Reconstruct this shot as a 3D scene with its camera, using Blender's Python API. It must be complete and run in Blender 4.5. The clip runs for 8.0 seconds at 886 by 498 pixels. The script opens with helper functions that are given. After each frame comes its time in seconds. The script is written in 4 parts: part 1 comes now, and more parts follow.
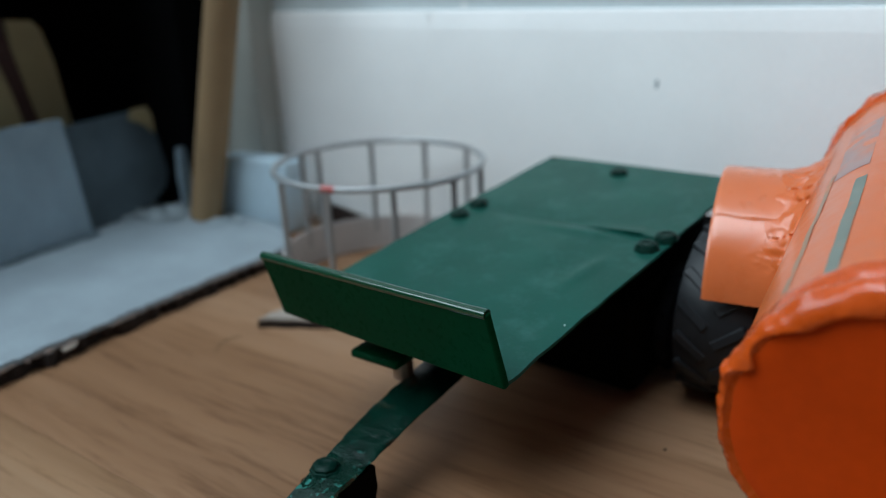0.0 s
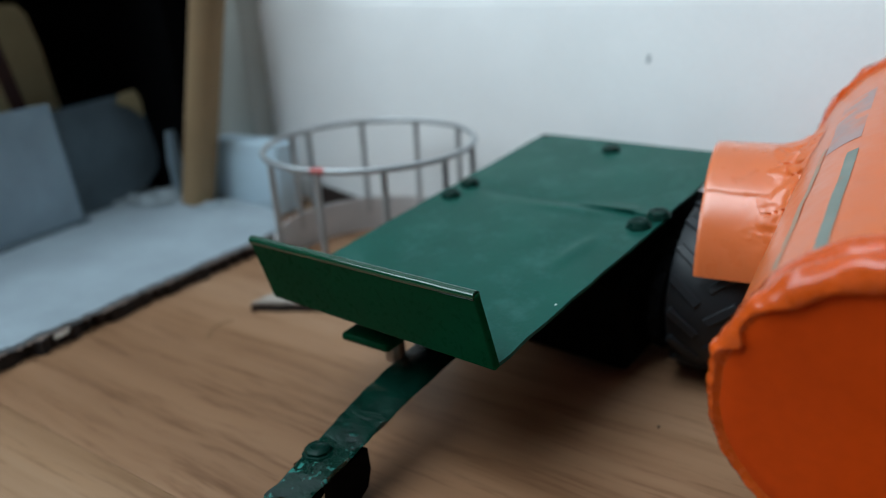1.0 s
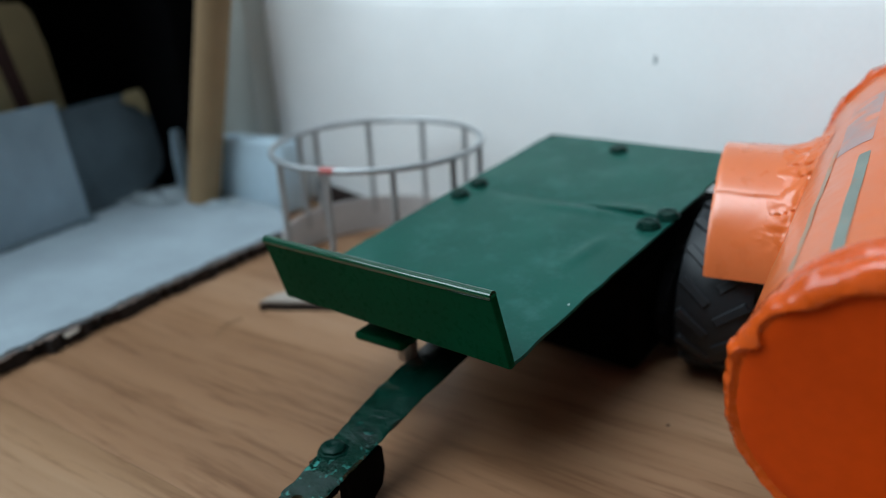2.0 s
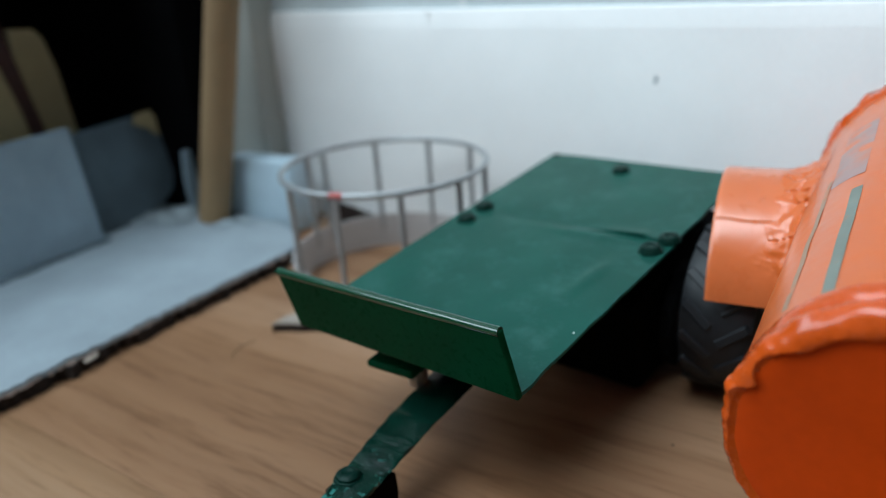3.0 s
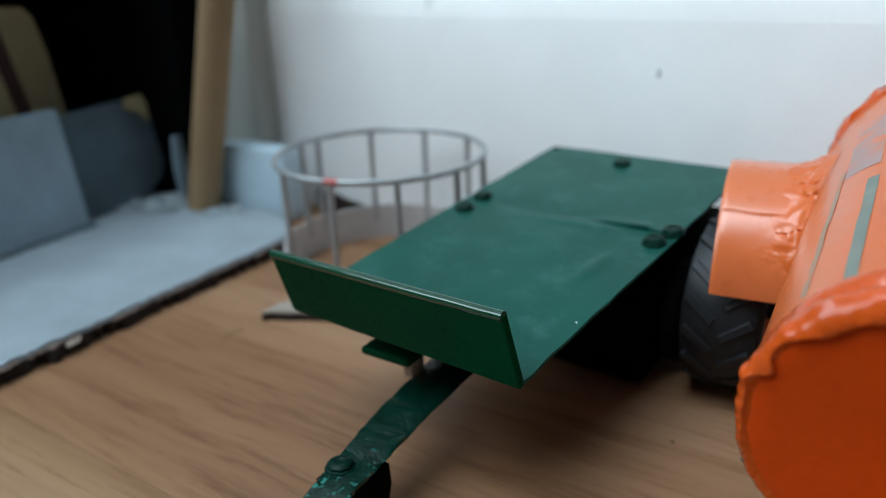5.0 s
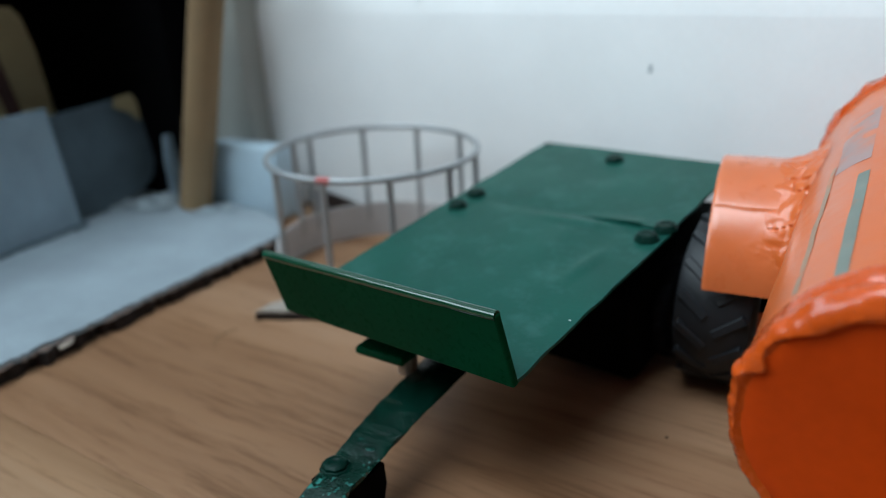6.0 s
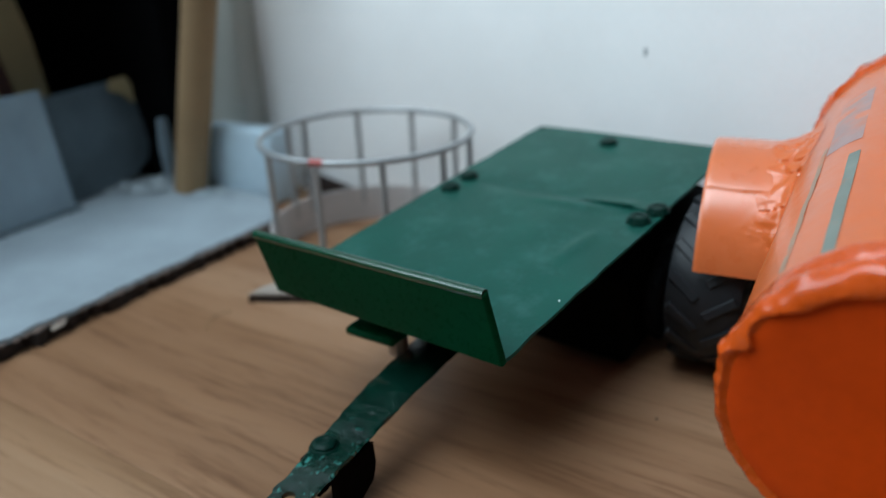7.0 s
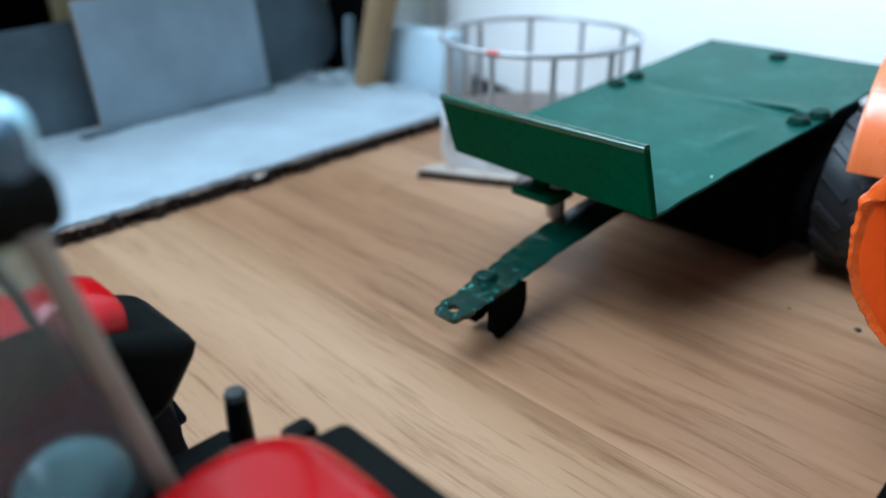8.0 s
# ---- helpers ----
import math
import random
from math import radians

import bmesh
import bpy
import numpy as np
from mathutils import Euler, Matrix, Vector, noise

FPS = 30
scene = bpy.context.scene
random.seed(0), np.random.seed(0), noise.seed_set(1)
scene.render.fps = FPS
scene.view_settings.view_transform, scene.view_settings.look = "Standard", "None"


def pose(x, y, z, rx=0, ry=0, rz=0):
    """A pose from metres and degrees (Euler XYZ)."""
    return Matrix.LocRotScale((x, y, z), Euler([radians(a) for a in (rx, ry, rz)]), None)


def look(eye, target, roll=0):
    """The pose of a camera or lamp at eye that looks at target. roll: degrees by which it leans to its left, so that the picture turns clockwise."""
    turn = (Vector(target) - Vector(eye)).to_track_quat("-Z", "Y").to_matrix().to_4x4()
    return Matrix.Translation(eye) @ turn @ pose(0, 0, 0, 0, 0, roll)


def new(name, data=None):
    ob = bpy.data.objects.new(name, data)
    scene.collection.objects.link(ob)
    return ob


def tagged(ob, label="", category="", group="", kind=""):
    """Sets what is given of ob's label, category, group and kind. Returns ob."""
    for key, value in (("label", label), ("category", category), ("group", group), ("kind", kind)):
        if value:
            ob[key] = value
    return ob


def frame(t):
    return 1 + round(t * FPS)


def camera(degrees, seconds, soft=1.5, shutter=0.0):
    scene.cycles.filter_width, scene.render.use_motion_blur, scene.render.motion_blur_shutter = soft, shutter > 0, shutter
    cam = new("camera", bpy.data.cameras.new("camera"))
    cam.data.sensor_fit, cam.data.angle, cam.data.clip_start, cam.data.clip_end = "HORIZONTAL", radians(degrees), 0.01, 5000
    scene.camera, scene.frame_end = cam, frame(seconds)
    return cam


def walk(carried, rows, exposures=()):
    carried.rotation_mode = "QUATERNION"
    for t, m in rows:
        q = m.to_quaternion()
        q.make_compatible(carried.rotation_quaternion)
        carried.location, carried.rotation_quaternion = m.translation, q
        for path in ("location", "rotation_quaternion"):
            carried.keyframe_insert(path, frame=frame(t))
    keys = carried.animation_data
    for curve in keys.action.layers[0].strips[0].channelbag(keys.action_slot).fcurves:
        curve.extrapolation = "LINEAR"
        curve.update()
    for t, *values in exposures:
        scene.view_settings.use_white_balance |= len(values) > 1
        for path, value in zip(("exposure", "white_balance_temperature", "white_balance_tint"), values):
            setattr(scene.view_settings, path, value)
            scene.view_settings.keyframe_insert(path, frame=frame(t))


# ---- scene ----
import collections

cam = camera(61.0, 8.0, soft=0.8, shutter=0.4)
PATH = [
    (0, (0.00000, 0.00000, 0.12962), (-0.10793, 0.15376, 0.06100), -2.27),
    (0.5, (0.00123, 0.00023, 0.12780), (-0.10686, 0.15239, 0.05594), -2.64),
    (1, (0.00081, 0.00256, 0.12936), (-0.10573, 0.15490, 0.05559), -3.19),
    (1.5, (-0.00090, 0.00113, 0.13057), (-0.10659, 0.15406, 0.05680), -3.08),
    (1.7, (-0.00201, 0.00025, 0.13057), (-0.10767, 0.15321, 0.05682), -2.99),
    (2.8, (-0.00107, -0.00280, 0.13691), (-0.10804, 0.14807, 0.06079), -3.70),
    (3, (-0.00015, -0.00292, 0.14141), (-0.10737, 0.14850, 0.06675), -4.22),
    (3.5, (-0.00058, -0.00410, 0.14171), (-0.10757, 0.14811, 0.06833), -3.73),
    (4, (-0.00393, -0.00575, 0.13740), (-0.10853, 0.14768, 0.06311), -2.44),
    (4.5, (-0.00458, -0.00420, 0.13587), (-0.10927, 0.14937, 0.06202), -2.52),
    (4.7, (-0.00505, -0.00309, 0.13487), (-0.10958, 0.15059, 0.06100), -2.39),
    (5.8, (-0.00622, -0.00128, 0.13448), (-0.10992, 0.15243, 0.05951), -2.57),
    (6, (-0.00561, -0.00124, 0.13556), (-0.10848, 0.15284, 0.06022), -2.80),
    (6.5, (-0.00485, 0.00300, 0.13553), (-0.10572, 0.15797, 0.05930), -3.07),
    (7, (-0.00351, -0.00032, 0.13325), (-0.10569, 0.15283, 0.05512), -2.55),
    (7.2, (-0.00058, -0.01171, 0.12695), (-0.11228, 0.13160, 0.04338), -1.25),
    (7.4, (0.00044, -0.01439, 0.12588), (-0.11335, 0.12607, 0.04031), -1.26),
    (7.5, (0.00488, -0.01893, 0.12604), (-0.11395, 0.11720, 0.04033), -1.65),
    (7.6, (0.01048, -0.02808, 0.12621), (-0.11472, 0.10268, 0.04119), -2.14),
    (7.8, (0.01041, -0.03373, 0.12140), (-0.11587, 0.09365, 0.03292), 0.10),
    (8, (0.01117, -0.03372, 0.12234), (-0.11499, 0.09257, 0.03214), -0.46),
]
walk(cam, [(t, look(eye, target, roll)) for t, eye, target, roll in PATH],
     exposures=[(0, -0.50, 6360, 9), (1.7, -0.29, 6360, 9), (2.8, -0.24, 6360, 9), (7.0, -0.31, 6320, 9), (7.3, -0.16, 6180, 8), (7.6, 0.06, 5960, 8), (8.0, 0.57, 5620, 7)])
# near focus on the trailer bed, small phone aperture
cam.data.dof.use_dof = True
cam.data.dof.focus_distance = 0.165
cam.data.dof.aperture_fstop = 9.0

# ---- light: added lamps overhead and to the left, at unseen openings ----
world = bpy.data.worlds.new("world")
scene.world = world
world.use_nodes = True
wn = world.node_tree.nodes
sky = wn.new("ShaderNodeTexSky")
sky.sky_type = "NISHITA"
sky.sun_disc = False
sky.sun_elevation = radians(35)
sky.sun_rotation = radians(120)
wn["Background"].inputs[1].default_value = 0.10
world.node_tree.links.new(sky.outputs[0], wn["Background"].inputs[0])


def area_lamp(name, eye, target, w, h, watts, colour):
    data = bpy.data.lights.new(name, "AREA")
    data.shape, data.size, data.size_y, data.energy, data.color = "RECTANGLE", w, h, watts, colour
    ob = new(name, data)
    ob.matrix_world = look(eye, target)
    return ob


# overhead lamp added to fit the shading; no roof window is known
area_lamp("overhead_key_lamp", (-0.75, -0.75, 2.44), (-0.15, 0.15, 0.03), 1.85, 1.45, 96.0, (0.76, 0.92, 1.0))

# side lamp added on the left for the rim highlight and trailer shadow
area_lamp("left_side_lamp", (-1.79, -1.15, 1.25), (-0.15, 0.15, 0.1), 1.0, 1.1, 28.0, (0.76, 0.92, 1.0))

# ---- helpers for meshes; sizes in centimetres ----
C = 0.01


def weigh_normals(me):
    """Shade bevelled plates flat: corner normals weighted by the area of the faces that meet there."""
    round_of = collections.defaultdict(list)
    for f in me.polygons:
        for v in f.vertices:
            round_of[v].append((f.normal.copy(), f.area))
    out = [None] * len(me.loops)
    for f in me.polygons:
        for li in f.loop_indices:
            n = Vector((0, 0, 0))
            for g, area in round_of[me.loops[li].vertex_index]:
                if g.dot(f.normal) > 0.6:
                    n += g * area
            out[li] = n.normalized()
    me.normals_split_custom_set(out)


def part(name, bm, material, parent=None, label="", smooth=True, at=None, flat_sides=False):
    """Link a bmesh in centimetres as one mesh object, under parent when one is given."""
    bmesh.ops.scale(bm, vec=(C, C, C), verts=bm.verts)
    bmesh.ops.recalc_face_normals(bm, faces=bm.faces)
    me = bpy.data.meshes.new(name)
    bm.to_mesh(me)
    bm.free()
    me.materials.append(material)
    if smooth:
        me.polygons.foreach_set("use_smooth", [True] * len(me.polygons))
        me.set_sharp_from_angle(angle=radians(38))
        if flat_sides:
            weigh_normals(me)
    ob = new(name, me)
    if parent is not None:
        ob.parent = parent
    if at is not None:
        ob.matrix_basis = at
    if label:
        ob["label"] = label
    return ob


def thing(name, at, label, category, group="", kind=""):
    ob = new(name)
    ob.empty_display_size = 0.01
    ob.matrix_basis = at
    return tagged(ob, label, category, group, kind)


def cm(x, y, z, rx=0, ry=0, rz=0):
    return pose(x * C, y * C, z * C, rx, ry, rz)


def add_box(bm, x0, y0, z0, x1, y1, z1, bevel=0.0, seg=2, m=None):
    r = bmesh.ops.create_cube(bm, size=1.0)
    vs = r["verts"]
    bmesh.ops.scale(bm, vec=(x1 - x0, y1 - y0, z1 - z0), verts=vs)
    bmesh.ops.translate(bm, vec=((x0 + x1) / 2, (y0 + y1) / 2, (z0 + z1) / 2), verts=vs)
    if bevel:
        es = list({e for v in vs for e in v.link_edges})
        b = bmesh.ops.bevel(bm, geom=es, offset=bevel, segments=seg, profile=0.5, affect="EDGES")
        vs = list({v for f in b["faces"] for v in f.verts} | {v for v in vs if v.is_valid})
    if m is not None:
        bmesh.ops.transform(bm, matrix=m, verts=[v for v in vs if v.is_valid])
    return vs


def add_cyl(bm, p0, p1, r0, r1=None, seg=24, bevel=0.0, caps=True):
    p0, p1 = Vector(p0), Vector(p1)
    d = p1 - p0
    m = Matrix.Translation((p0 + p1) / 2) @ d.to_track_quat("Z", "Y").to_matrix().to_4x4()
    r = bmesh.ops.create_cone(bm, cap_ends=caps, segments=seg, radius1=r0, radius2=r0 if r1 is None else r1, depth=d.length)
    vs = r["verts"]
    if bevel:
        es = [e for e in {e for v in vs for e in v.link_edges} if any(len(f.verts) > 4 for f in e.link_faces)]
        b = bmesh.ops.bevel(bm, geom=es, offset=bevel, segments=2, profile=0.5, affect="EDGES")
        vs = list({v for f in b["faces"] for v in f.verts} | {v for v in vs if v.is_valid})
    bmesh.ops.transform(bm, matrix=m, verts=[v for v in vs if v.is_valid])
    return vs


def add_sweep(bm, pts, r, seg=10, closed=False):
    """A round bar along points."""
    pts = [Vector(p) for p in pts]
    rings = []
    n = len(pts)
    for i, p in enumerate(pts):
        a = pts[i - 1] if (i or closed) else p
        b = pts[(i + 1) % n] if (i < n - 1 or closed) else p
        q = (b - a).to_track_quat("Z", "Y").to_matrix()
        if abs((b - a).normalized().z) < 0.95:
            t = (b - a).normalized()
            s = t.cross(Vector((0, 0, 1))).normalized()
            u = s.cross(t)
        else:
            s, u = q.col[0], q.col[1]
        rings.append([bm.verts.new(p + r * (math.cos(k) * s + math.sin(k) * u)) for k in np.linspace(0, 2 * math.pi, seg, endpoint=False)])
    for i in range(n if closed else n - 1):
        a, b = rings[i], rings[(i + 1) % n]
        for k in range(seg):
            bm.faces.new((a[k], a[(k + 1) % seg], b[(k + 1) % seg], b[k]))
    if not closed:
        bm.faces.new(rings[0])
        bm.faces.new(rings[-1][::-1])


def add_lathe(bm, profile, seg=64, axis="Z", m=None, wobble=0.0, arc=(0.0, 2 * math.pi)):
    """Turn (radius, height) pairs round an axis; wobble gives uneven paint."""
    full = abs(arc[1] - arc[0] - 2 * math.pi) < 1e-6
    angles = np.linspace(arc[0], arc[1], seg, endpoint=not full)
    rows = []
    for k in angles:
        row = []
        for r, h in profile:
            w = wobble * noise.noise((r * math.cos(k) * 1.3, r * math.sin(k) * 1.3, h * 1.3)) if wobble else 0.0
            v = Vector(((r + w) * math.cos(k), (r + w) * math.sin(k), h + w * 0.6))
            row.append(bm.verts.new(m @ v if m is not None else v))
        rows.append(row)
    for i in range(len(rows) if full else len(rows) - 1):
        a, b = rows[i], rows[(i + 1) % len(rows)]
        for j in range(len(profile) - 1):
            bm.faces.new((a[j], a[j + 1], b[j + 1], b[j]))
    return rows


def add_strip(bm, outline, thick, m=None):
    """A flat plate: outline in x, y, thick downwards from z 0."""
    top = [bm.verts.new((x, y, 0.0)) for x, y in outline]
    low = [bm.verts.new((x, y, -thick)) for x, y in outline]
    bm.faces.new(top)
    bm.faces.new(low[::-1])
    n = len(top)
    for i in range(n):
        bm.faces.new((top[i], low[i], low[(i + 1) % n], top[(i + 1) % n]))
    if m is not None:
        bmesh.ops.transform(bm, matrix=m, verts=top + low)
    return top + low


# ---- materials ----
def nodes_of(name):
    mat = bpy.data.materials.new(name)
    mat.use_nodes = True
    nt = mat.node_tree
    return mat, nt, nt.nodes["Principled BSDF"]


def coords(nt, scale, kind="Object"):
    tc = nt.nodes.new("ShaderNodeTexCoord")
    mp = nt.nodes.new("ShaderNodeMapping")
    mp.inputs["Scale"].default_value = scale if isinstance(scale, tuple) else (scale,) * 3
    nt.links.new(tc.outputs[kind], mp.inputs["Vector"])
    return mp.outputs["Vector"]


def noise_tex(nt, vec, scale, detail=4.0, rough=0.55):
    n = nt.nodes.new("ShaderNodeTexNoise")
    n.inputs["Scale"].default_value, n.inputs["Detail"].default_value, n.inputs["Roughness"].default_value = scale, detail, rough
    nt.links.new(vec, n.inputs["Vector"])
    return n.outputs["Fac"]


def ramp(nt, fac, stops):
    r = nt.nodes.new("ShaderNodeValToRGB")
    els = r.color_ramp.elements
    for i, (pos, col) in enumerate(stops):
        e = els[i] if i < 2 else els.new(pos)
        e.position = pos
        e.color = (*col, 1.0) if len(col) == 3 else col
    nt.links.new(fac, r.inputs["Fac"])
    return r.outputs["Color"]


def mix(nt, fac, a, b, mode="MIX"):
    n = nt.nodes.new("ShaderNodeMix")
    n.data_type, n.blend_type = "RGBA", mode
    for sock, v in ((0, fac), (6, a), (7, b)):
        if isinstance(v, (int, float)):
            n.inputs[sock].default_value = v
        elif isinstance(v, tuple):
            n.inputs[sock].default_value = (*v, 1.0)
        else:
            nt.links.new(v, n.inputs[sock])
    return n.outputs[2]


def bump(nt, bsdf, height, strength, dist):
    b = nt.nodes.new("ShaderNodeBump")
    b.inputs["Strength"].default_value, b.inputs["Distance"].default_value = strength, dist * C
    nt.links.new(height, b.inputs["Height"])
    nt.links.new(b.outputs["Normal"], bsdf.inputs["Normal"])


def surface(name, colour, rough, metal=0.0, vary=0.15, grain=3.0, fine=14.0, relief=0.3, depth=0.03, coat=0.0, spec=0.5, worn=None, coat_rough=0.08):
    """A painted or moulded surface with variation at two scales; grain and fine are per centimetre."""
    mat, nt, p = nodes_of(name)
    vec = coords(nt, 100.0)
    big, small = noise_tex(nt, vec, grain * 0.35, 3.0), noise_tex(nt, vec, fine, 5.0)
    dark = tuple(c * (1 - vary) for c in colour)
    lite = tuple(min(1.0, c * (1 + vary)) for c in colour)
    col = ramp(nt, big, [(0.3, dark), (0.7, lite)])
    speck = ramp(nt, small, [(0.35, (1 - vary * 0.6,) * 3), (0.65, (1.0, 1.0, 1.0))])
    col = mix(nt, 1.0, col, speck, "MULTIPLY")
    if worn:
        wcol, lo, hi = worn
        mask = ramp(nt, noise_tex(nt, vec, grain, 6.0, 0.7), [(lo, (0, 0, 0)), (hi, (1, 1, 1))])
        col = mix(nt, mask, col, wcol)
    nt.links.new(col, p.inputs["Base Color"])
    rr = ramp(nt, small, [(0.3, (max(rough - 0.06, 0.02),) * 3), (0.7, (min(rough + 0.08, 1.0),) * 3)])
    nt.links.new(rr, p.inputs["Roughness"])
    p.inputs["Metallic"].default_value = metal
    p.inputs["Specular IOR Level"].default_value = spec
    p.inputs["Coat Weight"].default_value = coat
    p.inputs["Coat Roughness"].default_value = coat_rough
    if relief:
        bump(nt, p, mix(nt, 0.5, big, small), relief, depth)
    return mat


def wood_floor():
    """Oak laminate: grain drawn out along the boards."""
    mat, nt, p = nodes_of("oak_laminate")
    tc = nt.nodes.new("ShaderNodeTexCoord")
    info = nt.nodes.new("ShaderNodeObjectInfo")
    mp = nt.nodes.new("ShaderNodeMapping")
    mp.inputs["Scale"].default_value = (7.0, 100.0, 100.0)
    add = nt.nodes.new("ShaderNodeVectorMath")
    add.operation = "ADD"
    sc = nt.nodes.new("ShaderNodeVectorMath")
    sc.operation = "SCALE"
    sc.inputs["Scale"].default_value = 3.0
    nt.links.new(info.outputs["Random"], sc.inputs[0])
    nt.links.new(tc.outputs["Object"], add.inputs[0])
    nt.links.new(sc.outputs[0], add.inputs[1])
    nt.links.new(add.outputs[0], mp.inputs["Vector"])
    warp = nt.nodes.new("ShaderNodeTexNoise")
    warp.inputs["Scale"].default_value, warp.inputs["Detail"].default_value = 9.0, 2.0
    nt.links.new(tc.outputs["Object"], warp.inputs["Vector"])
    push = nt.nodes.new("ShaderNodeVectorMath")
    push.operation = "MULTIPLY_ADD"
    push.inputs[1].default_value = (0.0, 0.9, 0.0)
    nt.links.new(warp.outputs["Color"], push.inputs[0])
    nt.links.new(mp.outputs["Vector"], push.inputs[2])
    v = push.outputs[0]
    broad = noise_tex(nt, v, 0.22, 3.0, 0.5)
    mid = noise_tex(nt, v, 0.8, 5.0, 0.62)
    thin = noise_tex(nt, v, 3.6, 6.0, 0.68)
    col = ramp(nt, broad, [(0.28, (0.194, 0.101, 0.054)), (0.5, (0.277, 0.154, 0.087)), (0.74, (0.356, 0.215, 0.133))])
    col = mix(nt, 0.75, col, ramp(nt, mid, [(0.32, (0.60, 0.53, 0.46)), (0.44, (0.88, 0.845, 0.80)), (0.54, (1, 1, 1)), (0.75, (1.06, 1.04, 1.0))]), "MULTIPLY")
    col = mix(nt, 0.55, col, ramp(nt, thin, [(0.33, (0.42, 0.33, 0.26)), (0.48, (1, 1, 1))]), "MULTIPLY")
    # each board a little pinker or greyer than the next
    col = mix(nt, 1.0, col, ramp(nt, info.outputs["Random"], [(0.0, (1.03, 0.98, 0.95)), (1.0, (1.03, 1.04, 1.0))]), "MULTIPLY")
    nt.links.new(col, p.inputs["Base Color"])
    rr = ramp(nt, mid, [(0.3, (0.44,) * 3), (0.7, (0.34,) * 3)])
    nt.links.new(rr, p.inputs["Roughness"])
    p.inputs["Specular IOR Level"].default_value = 0.25
    bump(nt, p, mix(nt, 0.5, thin, mid), 0.15, 0.02)
    return mat


def cardboard_edge():
    mat, nt, p = nodes_of("cardboard_core")
    v = coords(nt, (100.0, 100.0, 100.0))
    n = noise_tex(nt, v, 2.2, 5.0, 0.7)
    col = ramp(nt, n, [(0.3, (0.006, 0.003, 0.002)), (0.60, (0.020, 0.010, 0.007)), (0.82, (0.11, 0.06, 0.042))])
    nt.links.new(col, p.inputs["Base Color"])
    p.inputs["Roughness"].default_value = 0.9
    bump(nt, p, n, 0.6, 0.08)
    return mat


def chipped_green():
    """Thick dark green enamel, rubbed and chipped round the hitch end of the strip, teal glints painted in."""
    mat, nt, p = nodes_of("chipped_glinting_green_enamel")
    v = coords(nt, 100.0)
    lump, fine = noise_tex(nt, v, 2.0, 4.0, 0.6), noise_tex(nt, v, 2.6, 4.0, 0.65)
    col = ramp(nt, lump, [(0.3, (0.0007, 0.011, 0.007)), (0.7, (0.0015, 0.025, 0.016))])
    sep = nt.nodes.new("ShaderNodeSeparateXYZ")
    nt.links.new(v, sep.inputs[0])
    span = nt.nodes.new("ShaderNodeMapRange")
    for k, val in enumerate((10.9, 12.4, 1.0, 0.0)):
        span.inputs[k + 1].default_value = val
    nt.links.new(sep.outputs["Y"], span.inputs[0])
    # pale teal flecks serve as paint chips and as painted glints
    chips_and_glints = mix(nt, 1.0, ramp(nt, fine, [(0.57, (0, 0, 0)), (0.65, (1, 1, 1))]), span.outputs[0], "MULTIPLY")
    nt.links.new(mix(nt, chips_and_glints, col, (0.035, 0.165, 0.140)), p.inputs["Base Color"])
    p.inputs["Roughness"].default_value = 0.24
    p.inputs["Specular IOR Level"].default_value = 0.4
    p.inputs["Coat Weight"].default_value = 0.4
    p.inputs["Coat Roughness"].default_value = 0.1
    bump(nt, p, mix(nt, 0.5, lump, fine), 0.6, 0.12)
    return mat


def clear_glass():
    mat, nt, p = nodes_of("tinted_window")
    p.inputs["Base Color"].default_value = (0.74, 0.86, 0.88, 1)
    p.inputs["Roughness"].default_value = 0.05
    p.inputs["Transmission Weight"].default_value = 0.95
    p.inputs["IOR"].default_value = 1.3
    return mat


M_FLOOR = wood_floor()
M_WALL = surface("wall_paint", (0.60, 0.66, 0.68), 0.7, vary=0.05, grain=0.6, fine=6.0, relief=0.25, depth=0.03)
# grey of the unseen walls and ceiling, chosen to limit bounce light
M_ROOM = surface("unseen_room_grey", (0.30, 0.305, 0.305), 0.8, vary=0.05, grain=0.3, fine=3.0)
M_SKIRT = surface("skirting_gloss_paint", (0.90, 0.88, 0.87), 0.5, vary=0.04, grain=0.5, fine=5.0, relief=0.2, depth=0.02)
M_PIER = surface("grey_painted_wood", (0.42, 0.42, 0.385), 0.6, vary=0.08, grain=0.6, fine=5.0)
# bed: dust, plus the sky's bluish sheen mixed into the colour
M_GREEN = surface("dusty_sky_sheen_green_enamel", (0.008, 0.072, 0.054), 0.42, vary=0.16, grain=0.7, fine=9.0, relief=0.22, depth=0.02, spec=0.16, worn=((0.045, 0.130, 0.112), 0.50, 0.88))
# same enamel darkened for the shaded headboard and bracket
M_GREEN_SHADED = surface("shaded_dark_green_enamel", (0.0014, 0.042, 0.016), 0.30, vary=0.25, grain=0.8, fine=7.0, relief=0.15, depth=0.02, spec=0.025)
M_GREEN_DARK = surface("thick_dark_green_paint", (0.0015, 0.020, 0.014), 0.4, vary=0.25, grain=3.0, fine=10.0, relief=0.5, depth=0.04, spec=0.12)
M_GREEN_GLOSS = surface("wet_look_green_enamel", (0.0012, 0.045, 0.020), 0.18, vary=0.1, grain=2.0, fine=6.0, relief=0.10, depth=0.02, coat=0.7, spec=0.35, coat_rough=0.09)
M_GREEN_WORN = chipped_green()
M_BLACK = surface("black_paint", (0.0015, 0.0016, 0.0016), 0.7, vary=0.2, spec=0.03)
M_TREAD = surface("dusty_black_rubber", (0.009, 0.010, 0.0125), 0.5, vary=0.3, grain=2.0, fine=12.0, relief=0.3, depth=0.03, spec=0.4)
